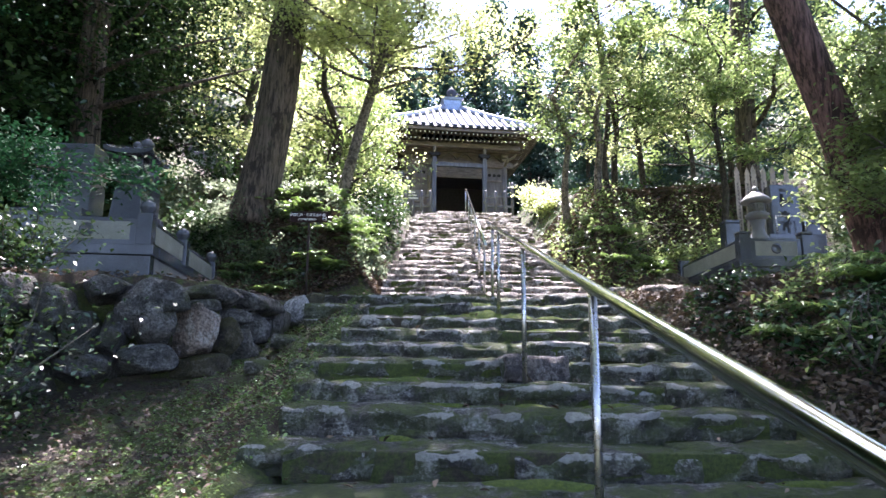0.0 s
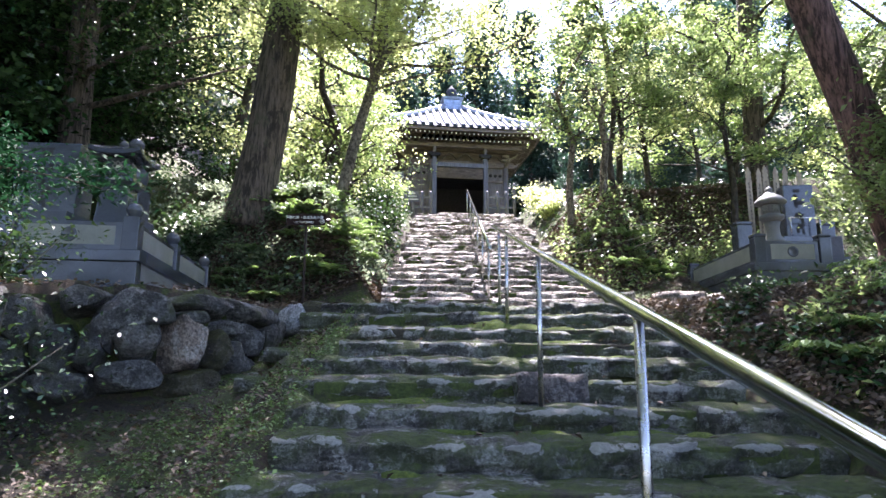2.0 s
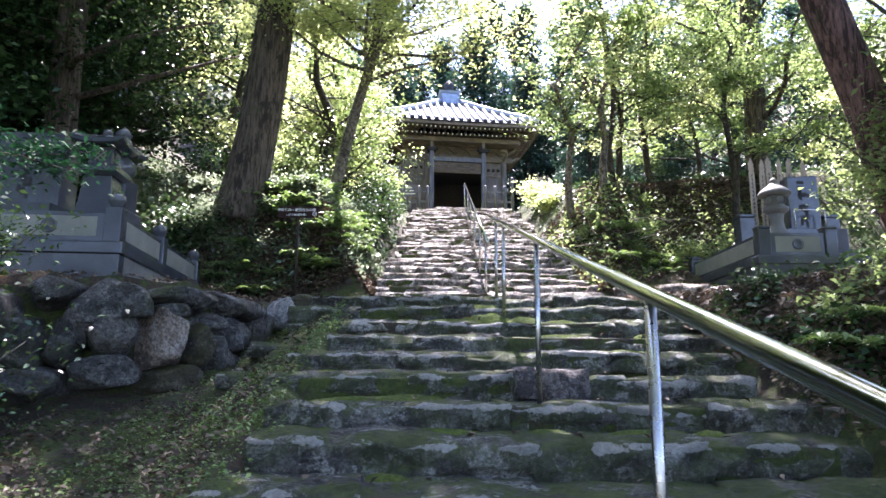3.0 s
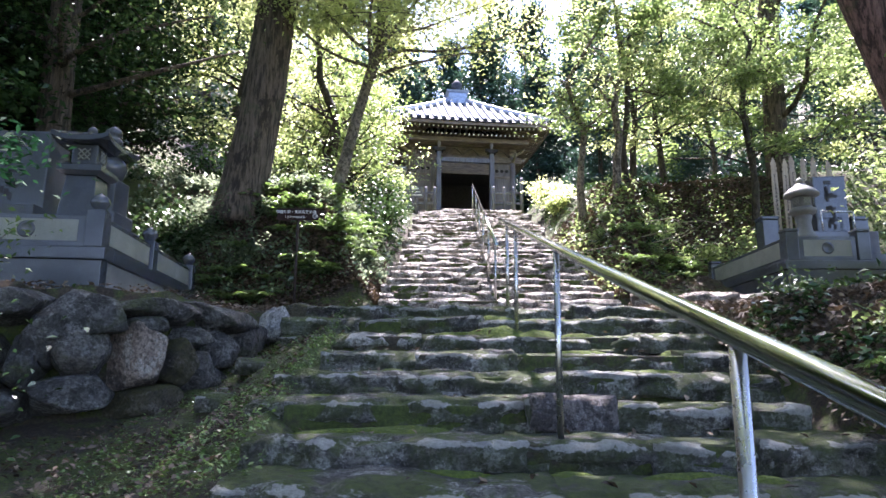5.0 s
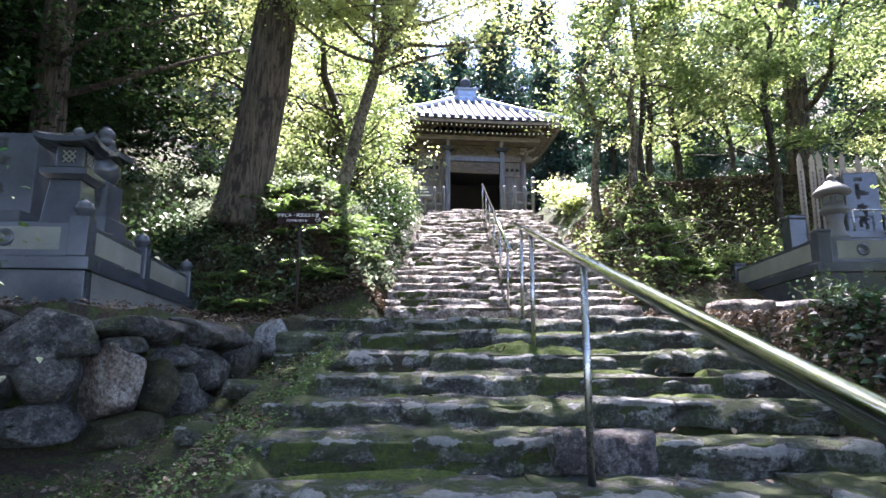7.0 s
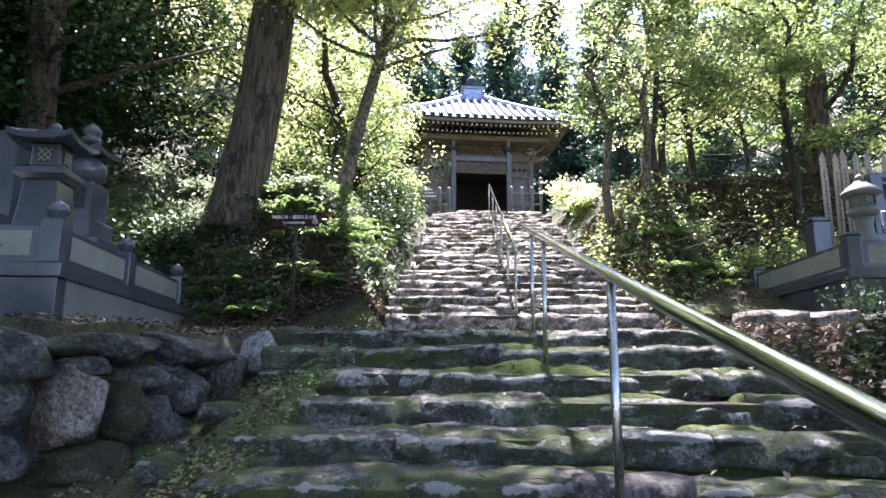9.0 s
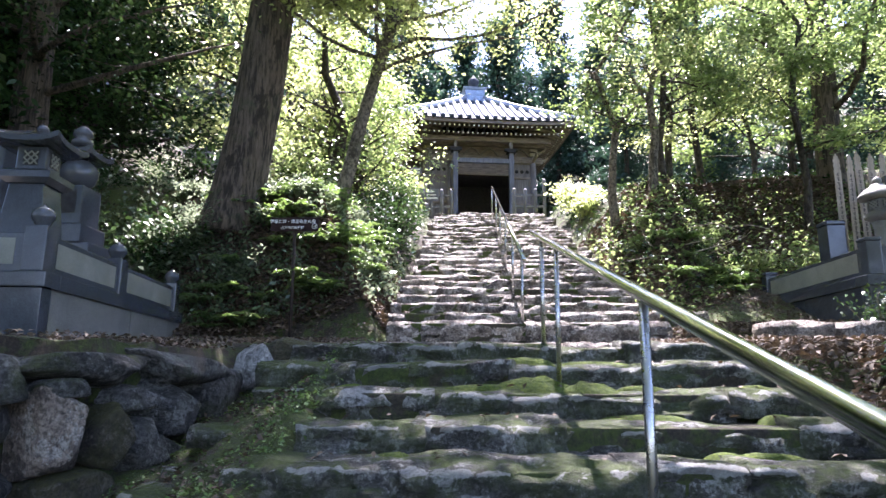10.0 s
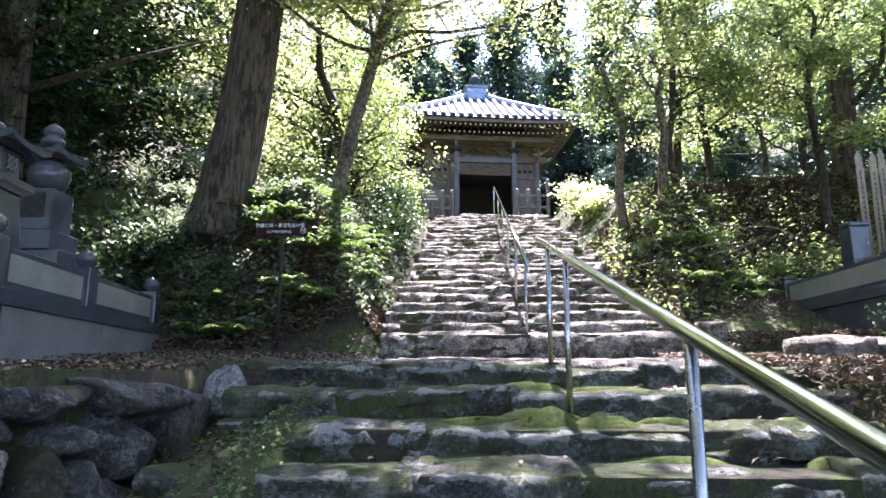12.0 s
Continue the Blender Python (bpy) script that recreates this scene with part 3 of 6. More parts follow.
for x, y, z, w, h, turn, seed, tilt, sides in (
        (-2.40, 5.50, 2.19, 0.54, 0.30, 36, 3, -12, 5), (-1.97, 6.00, 2.23, 0.92, 0.20, 62, 4, 2, 4), (-1.80, 6.92, 2.25, 0.90, 0.22, 87, 5, 0, 4),
        (-2.39, 5.49, 1.96, 0.44, 0.39, 36, 6, 8, 7), (-2.06, 5.82, 2.11, 0.32, 0.11, 62, 7, 0, 5), (-1.90, 6.20, 2.06, 0.29, 0.20, 73, 8, 0, 6),
        (-1.82, 6.66, 2.00, 0.54, 0.38, 86, 9, 6, 5), (-1.78, 7.32, 2.08, 0.56, 0.46, 84, 10, 0, 5), (-1.89, 6.21, 1.80, 0.36, 0.34, 73, 11, -24, 4),
        (-2.39, 5.49, 1.67, 0.48, 0.26, 36, 12, 0, 7), (-1.84, 6.45, 1.70, 0.36, 0.24, 84, 13, -30, 5), (-2.70, 5.34, 1.86, 0.24, 0.38, 20, 14, 0, 5),
        (-2.60, 5.38, 2.02, 0.18, 0.34, 24, 15, 6, 5), (-2.92, 5.27, 1.82, 0.34, 0.40, 20, 16, 0, 6), (-2.77, 5.32, 2.22, 0.36, 0.24, 20, 17, 4, 5), (-3.12, 5.19, 2.05, 0.34, 0.36, 20, 18, 0, 6),
        (-2.86, 5.29, 1.57, 0.50, 0.26, 20, 19, 0, 6), (-3.25, 5.15, 1.76, 0.38, 0.36, 14, 20, 0, 6), (-3.48, 5.10, 2.10, 0.40, 0.42, 12, 22, 0, 6),
        (-3.66, 5.08, 1.70, 0.44, 0.42, 11, 23, 0, 6), (-3.30, 5.14, 1.46, 0.46, 0.30, 14, 24, 0, 6), (-3.92, 5.03, 2.12, 0.46, 0.46, 9, 25, 0, 6), (-4.1, 5.0, 1.68, 0.52, 0.46, 9, 26, 5, 6),
        (-4.45, 4.95, 2.05, 0.56, 0.55, 9, 27, 0, 6), (-5.0, 4.86, 1.85, 0.62, 0.8, 9, 28, 0, 6), (-5.65, 4.76, 1.8, 0.7, 0.85, 8, 29, 0, 6)):
    boulder(x, y, z, w, h, turn, seed, None, tilt, sides)
boulder(-2.06, 5.82, 1.90, 0.34, 0.39, 62, 31, BOULDER_WARM, 2, 4, "pale pinkish squared boulder")
boulder(-1.93, 6.07, 1.91, 0.34, 0.40, 64, 32, MOSSY_BOULDER, 5, 5, "dark boulder grown over with brown moss")
boulder(-2.0, 5.95, 1.58, 0.54, 0.26, 62, 33, MOSSY_BOULDER, 0, 6, "dark boulder grown over with brown moss")
boulder(-1.63, 7.54, 2.26, 0.32, 0.36, 30, 34, PALE_STONE, -4, 4, "whitish squared stone at the wall's end", 0.34)
boulder(-1.42, 7.72, 2.34, 0.52, 0.34, 8, 35, MOSSY_BOULDER, 0, 5, "dark mossy stone beside the top step", 0.4)
# small flat stones in the soil beside the steps
for (x, y, z, w, d, h, tn) in ((-1.50, 7.75, 2.36, 0.5, 0.4, 0.3, 10), (-1.80, 6.75, 1.86, 0.24, 0.3, 0.2, 60), (-1.36, 6.45, 2.0, 0.60, 0.30, 0.13, 5), (-1.40, 5.75, 1.66, 0.56, 0.28, 0.12, -8), (-1.25, 6.98, 2.2, 0.4, 0.3, 0.18, 4), (-1.62, 6.25, 1.70, 0.2, 0.25, 0.16, 30)):
    ob = new("flat_stone", rough_stone("flat_stone", w, d, h, 0.06, 800 + int(y * 10), STONE_LOW))
    ob.parent = boulder_wall
    ob.matrix_basis = pose(x, y, gz(x, y) - 0.28 * h, 0, 0, tn)

# kerb stones towards the grave on the other side
for (x, y, w, d, h, tn) in ((2.75, 8.1, 0.5, 0.4, 0.30, 5), (3.28, 8.25, 0.52, 0.4, 0.28, 8), (3.8, 8.4, 0.46, 0.42, 0.28, 10), (4.3, 8.5, 0.5, 0.4, 0.26, 14), (4.8, 8.7, 0.5, 0.4, 0.28, 12), (2.9, 10.9, 0.3, 0.26, 0.34, 0)):
    ob = new("kerb_stone", rough_stone("kerb_stone", w, d, h, 0.07, 700 + int(x * 10), STONE_HIGH))
    ob.matrix_basis = pose(x, y, gz(x, y) + 0.06, 3, -3, tn)
    tagged(ob, "rough brown kerb stone at the edge of the landing", "stone", "kerb stones", "structure")

# ---- handrails ----


def handrail(label, line, posts, rail_radius, post_radius):
    """A tube rail along line with upright posts."""
    rail = thing("handrail", label, "handrail")
    bm = bmesh.new()
    tube(bm, line, [rail_radius] * len(line), 20)
    part("rail", bm, STEEL_RAIL, rail, "polished steel tube", True)
    for x, y, z0, z1 in posts:
        bm = bmesh.new()
        tube(bm, [(x, y, z0 - 0.12), (x, y, z1)], [post_radius] * 2, 16)
        part("post", bm, STEEL, rail, "", True)
    return rail


RX = 0.585
rail_z = lambda yy: 1.137 + 0.285 * yy
handrail("shiny stainless steel handrail beside the mossy steps", [(RX, yy, rail_z(yy)) for yy in (-2.6, 0.0, 2.5, 5.0, 8.3)] + [(RX, 8.36, rail_z(8.36) + 0.005)],
         [(RX, 2.54, 0.88, rail_z(2.54)), (RX, 0.2, 0.1, rail_z(0.2)), (RX, -2.1, -0.55, rail_z(-2.1)), (RX, 4.70, 1.54, rail_z(4.70)), (RX, 6.80, 2.21, rail_z(6.8)), (RX, 7.62, 2.46, rail_z(7.62))], 0.0255, 0.0175)
UX = 0.68
urail_z = lambda yy: 3.64 + 0.40 * (yy - 10.3)
handrail("shiny stainless steel handrail up the sunlit steps", [(UX, yy, urail_z(yy)) for yy in (10.22, 13, 16, 19.35)],
         [(UX, yy, zz, urail_z(yy)) for yy, zz in ((10.55, 2.9), (12.1, 3.55), (13.75, 4.2), (15.4, 4.85), (17.0, 5.5), (19.2, 6.3))], 0.0255, 0.0175)

# ---- the hall ----
HALL_AT = (0.32, 27.5, TOP_Z)
hall = thing("temple_hall", "small weathered wooden temple hall with a grey tiled pyramid roof", "temple hall", HALL_AT, 7.5)
EAVE, EAVE_Z, APEX_Z, NECK = 3.28, 4.48, 6.48, 0.36

bm = bmesh.new()
box(bm, (-2.55, -2.75, -0.3), (2.55, 2.5, 0.22), 0.03)
part("platform", bm, GRANITE_ROUGH, hall, "grey stone platform")
bm = bmesh.new()
box(bm, (-2.25, -1.9, 0.22), (2.25, 2.1, 0.42), 0.02)
part("floor", bm, WOOD_ACROSS, hall)


def hall_post(x, y, half, z0, z1, mat, name="column"):
    bm = bmesh.new()
    tube(bm, [(x, y, z0), (x, y, z0 + 0.05), (x, y, z1)], [half, half * 0.97, half * 0.95], 12)
    return part(name, bm, mat, hall, "", True)


def hall_block(name, lo, hi, mat, bevel=0.012, label="", parent=None):
    bm = bmesh.new()
    box(bm, lo, hi, bevel)
    return part(name, bm, mat, parent or hall, label)


WALL_Y = -1.7
for x in (-2.0, -1.16, 1.16, 2.0):
    hall_post(x, WALL_Y, 0.12 if abs(x) > 1.5 else 0.09, 0.2, 3.75, WOOD_UP)
for x, y in ((-2.0, 0.2), (2.0, 0.2), (-2.0, 2.0), (2.0, 2.0)):
    hall_post(x, y, 0.12, 0.2, 3.75, WOOD_UP)
for x in (-1.02, 1.02):
    bm = bmesh.new()
    box(bm, (x - 0.085, -2.485, 0.05), (x + 0.085, -2.315, 3.52), 0.018)
    part("porch_column", bm, WOOD_GREY, hall, "silvered square porch column")
    hall_block("base_stone", (x - 0.17, -2.57, 0.0), (x + 0.17, -2.23, 0.30), GRANITE_ROUGH, 0.03)
    bm = bmesh.new()
    box(bm, (x - 0.15, -2.54, 3.50), (x + 0.15, -2.26, 3.57), 0.01)
    box(bm, (x - 0.24, -2.47, 3.57), (x + 0.24, -2.33, 3.68), 0.02)
    part("capital", bm, WOOD_DARK, hall, "dark bracket block")
    bm = bmesh.new()
    box(bm, (x - 0.06, -2.45, 3.68), (x + 0.06, -2.33, 3.98), 0.015)
    part("strut", bm, WOOD_UP, hall)
hall_block("porch_beam", (-1.14, -2.47, 3.10), (1.14, -2.33, 3.27), WOOD_GREY, 0.02, "silvered cross beam")
hall_block("porch_purlin", (-2.5, -2.48, 3.92), (2.5, -2.30, 4.10), WOOD_ACROSS, 0.02)
hall_block("lintel", (-1.16, WALL_Y - 0.06, 2.86), (1.16, WALL_Y + 0.06, 3.10), WOOD_ACROSS)
hall_block("head_beam", (-2.35, WALL_Y - 0.09, 3.36), (2.35, WALL_Y + 0.09, 3.60), WOOD_ACROSS)
hall_block("frieze", (-2.1, WALL_Y + 0.02, 3.55), (2.1, WALL_Y + 0.08, 4.45), WOOD_ACROSS)
hall_block("transom", (-1.16, WALL_Y + 0.01, 3.10), (1.16, WALL_Y + 0.05, 3.36), WOOD_ACROSS)
hall_block("wall_plate", (-2.45, WALL_Y - 0.12, 3.98), (2.45, WALL_Y + 0.12, 4.14), WOOD_ACROSS)
# frog-leg struts between the brackets
for cx in (-0.33, 0.33, -1.5, 1.5):
    bm = bmesh.new()
    pts = [(cx + 0.30 * s * k / 4, WALL_Y - 0.06, 3.90 - 0.24 * (k / 4) ** 1.7) for s in (-1, 1) for k in range(5)]
    for a, b in zip(pts[:4], pts[1:5]):
        tube(bm, [a, b], [0.035, 0.03], 6)
    for a, b in zip(pts[5:9], pts[6:10]):
        tube(bm, [a, b], [0.035, 0.03], 6)
    part("frog_leg_strut", bm, WOOD_UP, hall)
# bracket sets with carved noses on the outer columns
for x in (-2.0, 2.0):
    s = 1 if x > 0 else -1
    bm = bmesh.new()
    for dy, dz, r in ((0.0, 3.62, 0.17), (0.0, 3.82, 0.13)):
        box(bm, (x - r, WALL_Y - r - dy, dz), (x + r, WALL_Y + r, dz + 0.12), 0.02)
    tube(bm, [(x, WALL_Y - 0.1, 3.45), (x, WALL_Y - 0.42, 3.52), (x, WALL_Y - 0.62, 3.62)], [0.07, 0.06, 0.03], 8)
    tube(bm, [(x + s * 0.1, WALL_Y, 3.45), (x + s * 0.42, WALL_Y, 3.5), (x + s * 0.58, WALL_Y, 3.64)], [0.07, 0.055, 0.03], 8)
    tube(bm, [(x + s * 0.1, WALL_Y, 3.72), (x + s * 0.38, WALL_Y - 0.1, 3.84), (x + s * 0.5, WALL_Y - 0.12, 4.0)], [0.06, 0.05, 0.03], 8)
    part("bracket", bm, WOOD_PALE, hall, "pale carved bracket")
# side panels of the front, each with a wainscot and a lattice
for x0, x1 in ((-1.9, -1.24), (1.24, 1.9)):
    hall_block("panel", (x0, WALL_Y + 0.0, 0.42), (x1, WALL_Y + 0.04, 3.36), WOOD_UP)
    for z in (0.95, 1.75, 2.75):
        hall_block("rail", (x0, WALL_Y - 0.04, z), (x1, WALL_Y + 0.0, z + 0.09), WOOD_ACROSS)
    for k in range(6):
        xx = x0 + 0.06 + k * (x1 - x0 - 0.12) / 5
        hall_block("bar", (xx - 0.014, WALL_Y - 0.03, 1.02), (xx + 0.014, WALL_Y - 0.003, 1.75), WOOD_UP, 0.004)
    for k in range(3):
        bm = bmesh.new()
        lathe(bm, [(0.05, -0.012), (0.07, 0), (0.05, 0.012)], 12)
        ob = part("boss", bm, WOOD_DARK, hall)
        ob.matrix_basis = pose((x0 + x1) / 2 + (k - 1) * 0.2, WALL_Y - 0.015, 3.05, 90, 0, 0)
# open doorway: folded door leaves and the dim room behind
for s in (-1, 1):
    hall_block("door_leaf", (s * 1.07 - 0.03, WALL_Y - 0.75, 0.42), (s * 1.07 + 0.03, WALL_Y - 0.08, 2.86), WOOD_UP, 0.01, "door leaf folded open")
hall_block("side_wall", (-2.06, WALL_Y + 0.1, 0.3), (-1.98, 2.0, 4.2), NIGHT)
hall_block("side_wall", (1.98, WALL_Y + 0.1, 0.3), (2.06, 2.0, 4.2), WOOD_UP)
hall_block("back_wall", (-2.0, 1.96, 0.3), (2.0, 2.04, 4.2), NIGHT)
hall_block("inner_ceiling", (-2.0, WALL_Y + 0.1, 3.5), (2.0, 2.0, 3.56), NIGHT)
altar = hall_block("altar", (-0.75, 0.7, 0.42), (0.75, 1.5, 1.25), WOOD_DARK, 0.02, "dark altar table")
hall_block("altar_cloth", (-0.42, 0.66, 1.27), (0.22, 0.70, 2.1), WOOD_PALE, 0.01, "pale hanging cloth", altar)

# rafters in two rows, their ends painted white


def rafter_shape(length, name):
    bm = bmesh.new()
    box(bm, (-0.035, 0, -0.04), (0.035, length, 0.04), 0.006)
    return mesh_of(bm, name, WOOD_ACROSS)


TIP = bmesh.new()
box(TIP, (-0.026, -0.006, -0.030), (0.026, 0.004, 0.030), 0.003)
TIP = mesh_of(TIP, "rafter_end", WHITE_PAINT)
RAFTER_A, RAFTER_B = rafter_shape(0.8, "rafter"), rafter_shape(1.35, "rafter")
for turn, count in ((0, 36), (90, 34), (-90, 34)):
    for k in range(count):
        u = -3.05 + 6.1 * k / (count - 1)
        lift = 0.10 * (abs(u) / 3.0) ** 3
        for me, out, z in ((RAFTER_A, 3.1, EAVE_Z - 0.22), (RAFTER_B, 2.80, EAVE_Z - 0.38)):
            if abs(u) > out:
                continue
            r = new("rafter", me)
            r.parent = hall
            r.matrix_basis = pose(0, 0, 0, 0, 0, turn) @ pose(u, -out, z + lift, 16, 0, 0)
            t = new("rafter_end", TIP)
            t.parent = r
# soffit boards over the rafters
bm = bmesh.new()
for turn in range(4):
    m = Matrix.Rotation(math.pi / 2 * turn, 4, 'Z')
    vs = [bm.verts.new(m @ Vector(p)) for p in ((-3.2, -3.2, EAVE_Z - 0.10), (3.2, -3.2, EAVE_Z - 0.10), (1.5, -1.5, EAVE_Z + 0.32), (-1.5, -1.5, EAVE_Z + 0.32),
                                               (-3.2, -3.2, EAVE_Z - 0.06), (3.2, -3.2, EAVE_Z - 0.06), (1.5, -1.5, EAVE_Z + 0.36), (-1.5, -1.5, EAVE_Z + 0.36))]
    for f in ((3, 2, 1, 0), (4, 5, 6, 7), (0, 1, 5, 4), (2, 3, 7, 6)):
        bm.faces.new([vs[i] for i in f])
part("soffit", bm, WOOD_ACROSS, hall, "brown soffit boards")
for turn in range(4):
    bm = bmesh.new()
    rings = []
    for k in range(13):
        p = (-3.23 + 6.46 * k / 12, -3.2, EAVE_Z - 0.11 + 0.08 * abs(k / 6 - 1) ** 3)
        rings.append([bm.verts.new((p[0], p[1] + dy, p[2] + dz)) for dy, dz in ((-0.03, -0.055), (0.05, -0.055), (0.05, 0.055), (-0.03, 0.055))])
    for a, b in zip(rings, rings[1:]):
        for k in range(4):
            bm.faces.new((a[k], a[(k + 1) % 4], b[(k + 1) % 4], b[k]))
    bm.faces.new(rings[0])
    bm.faces.new(rings[-1][::-1])
    ob = part("eave_board", bm, WOOD_ACROSS, hall)
    ob.matrix_basis = pose(0, 0, 0, 0, 0, 90 * turn)

# the roof: pan tiles as a bed, rolls of round tiles, hip ridges and the crowning basin


def roof_z(d, u):
    """Height at d from the axis towards the eave, u along it: a hollow curve with lifted corners."""
    f = (d - NECK) / (EAVE - NECK)
    return APEX_Z - (APEX_Z - EAVE_Z) * (1.10 * f - 0.10 * f * f) + 0.08 * f * (abs(u) / EAVE) ** 3


for turn in range(4):
    bm = bmesh.new()
    grid = []
    for j in range(11):
        d = NECK + (EAVE - NECK) * j / 10
        grid.append([bm.verts.new((d * (k / 8 - 1), -d, roof_z(d, d * (k / 8 - 1)) - 0.02)) for k in range(17)])
    for a, b in zip(grid, grid[1:]):
        for k in range(16):
            bm.faces.new((a[k], b[k], b[k + 1], a[k + 1]))
    bed = part("roof_side", bm, TILE_END, hall, "dark pan tiles")
    bed.matrix_basis = pose(0, 0, 0, 0, 0, 90 * turn)
    count = 21
    for k in range(count):
        u = -EAVE + EAVE * 2 * (k + 0.5) / count
        d0 = max(NECK + 0.02, abs(u) + 0.05)
        n = max(3, int((EAVE - d0) / 0.3) + 2)
        ds = [d0 + (EAVE + 0.03 - d0) * i / (n - 1) for i in range(n)]
        bm = bmesh.new()
        tube(bm, [(u, -d, roof_z(d, u) + 0.02) for d in ds], [0.072] * n, 8)
        roll = part("tile_roll", bm, TILE, bed, "", True)
        bm = bmesh.new()
        tube(bm, [(u, -EAVE - 0.05, roof_z(EAVE, u) + 0.01), (u, -EAVE - 0.02, roof_z(EAVE, u) + 0.015)], [0.082, 0.086], 10)
        part("end_tile", bm, TILE_END, bed)
for turn in range(4):
    bm = bmesh.new()
    ds = [NECK + (EAVE + 0.02 - NECK) * i / 9 for i in range(10)]
    tube(bm, [(d, -d, roof_z(d, d) + 0.04) for d in ds], [0.10] * 10, 10)
    tube(bm, [(d, -d, roof_z(d, d) + 0.12) for d in ds[:-1]], [0.07] * 9, 10)
    ob = part("hip_ridge", bm, TILE, hall, "", True)
    ob.matrix_basis = pose(0, 0, 0, 0, 0, 90 * turn)
bm = bmesh.new()
lathe(bm, [(0.44, APEX_Z - 0.12), (0.44, APEX_Z + 0.10), (0.38, APEX_Z + 0.14), (0.38, APEX_Z + 0.40), (0.45, APEX_Z + 0.44), (0.48, APEX_Z + 0.50), (0.20, APEX_Z + 0.58)], square=True)
basin = part("roof_basin", bm, COPPER, hall, "blue-grey metal basin on the ridge")
for s in (-1, 1):
    hall_block("basin_panel", (s * 0.18 - 0.14, -0.395, APEX_Z + 0.18), (s * 0.18 + 0.14, -0.375, APEX_Z + 0.36), COPPER, 0.006, "", basin)
bm = bmesh.new()
lathe(bm, [(0.16, 0), (0.21, 0.05), (0.10, 0.12), (0.17, 0.18), (0.235, 0.30), (0.22, 0.40), (0.13, 0.50), (0.05, 0.58), (0.008, 0.66)], 20, (0, 0, APEX_Z + 0.56))
part("finial", bm, TILE_END, hall, "jewel-shaped finial", True)

# ---- fence at the head of the steps ----


def fence(posts, y, base, rails, label):
    ob = thing("fence", label, "fence", (posts[0][0], y, base), 0.0, "fences beside the top step")
    for x, h in posts:
        bm = bmesh.new()
        tube(bm, [(x - posts[0][0], 0, -0.1), (x - posts[0][0], 0, h - 0.06), (x - posts[0][0], 0, h)], [0.055, 0.055, 0.03], 10)
        part("post", bm, WOOD_GREY, ob, "", True)
    for z in rails:
        bm = bmesh.new()
        box(bm, (-0.02, -0.03, z - 0.035), (posts[-1][0] - posts[0][0] + 0.02, 0.03, z + 0.035), 0.012)
        part("rail", bm, WOOD_GREY, ob)
    return ob


fence([(-1.62, 1.0), (-1.30, 1.04), (-1.04, 1.0), (-0.73, 1.0), (-0.45, 1.0)], 21.3, TOP_Z, (0.45, 0.8), "low weathered wooden post fence")
fence([(1.43, 1.02), (1.76, 1.0), (2.06, 1.0), (2.32, 1.3)], 21.3, TOP_Z, (0.45, 0.8), "low weathered wooden post fence with one tall post")
notice = thing("notice_board", "small grey notice board with white lines on the fence", "notice board", (-1.02, 21.22, TOP_Z + 0.62))
bm = bmesh.new()
box(bm, (-0.2, -0.01, 0), (0.2, 0.012, 0.36), 0.006)
part("board", bm, WOOD_GREY, notice)
for k in range(3):
    bm = bmesh.new()
    box(bm, (-0.16, -0.016, 0.06 + 0.1 * k), (0.17 - 0.05 * k, -0.0115, 0.10 + 0.1 * k))
    part("writing", bm, WHITE_PAINT, notice, "white line of writing")

far_sign = thing("sign_post", "small grey sign board on a post by the fence", "sign", (-1.52, 21.2, TOP_Z))
bm = bmesh.new()
tube(bm, [(0, 0.03, -0.1), (0, 0.03, 1.62)], [0.03, 0.028], 8)
part("post", bm, WOOD_GREY, far_sign, "", True)
bm = bmesh.new()
box(bm, (-0.19, -0.012, 1.44), (0.19, 0.012, 1.66), 0.006)
board = part("board", bm, WOOD_GREY, far_sign)
for k in range(2):
    bm = bmesh.new()
    box(bm, (-0.14, -0.017, 1.49 + 0.08 * k), (0.13, -0.0125, 1.53 + 0.08 * k))
    part("writing", bm, WHITE_PAINT, board, "white line of writing")

shed = thing("outbuilding", "pale plastered outbuilding with a tiled roof among the trees", "building", (-5.6, 25.5, gz(-5.6, 25.5)), 6)
bm = bmesh.new()
box(bm, (-1.6, -1.2, -2.0), (1.6, 1.2, 2.5), 0.02)
part("wall", bm, plain_material("pale yellow plaster", (0.55, 0.50, 0.36), 0.9, 0.0, 0.15, 2), shed)
bm = bmesh.new()
vs = [bm.verts.new(p) for p in ((-1.9, -1.6, 2.4), (1.9, -1.6, 2.4), (1.9, 1.6, 2.4), (-1.9, 1.6, 2.4), (-1.9, 0, 3.3), (1.9, 0, 3.3))]
for f in ((0, 1, 5, 4), (2, 3, 4, 5), (0, 4, 3), (1, 2, 5), (3, 2, 1, 0)):
    bm.faces.new([vs[i] for i in f])
part("roof", bm, TILE_END, shed)

# ---- family graves ----


def ball(bm, x, y, z, r):
    lathe(bm, [(r * 0.55, 0), (r * 0.6, r * 0.18), (r * 0.98, r * 0.75), (r, r * 1.0), (r * 0.85, r * 1.45), (r * 0.45, r * 1.75), (0.12 * r, r * 1.95), (0.02 * r, r * 2.1)], 16, (x, y, z))


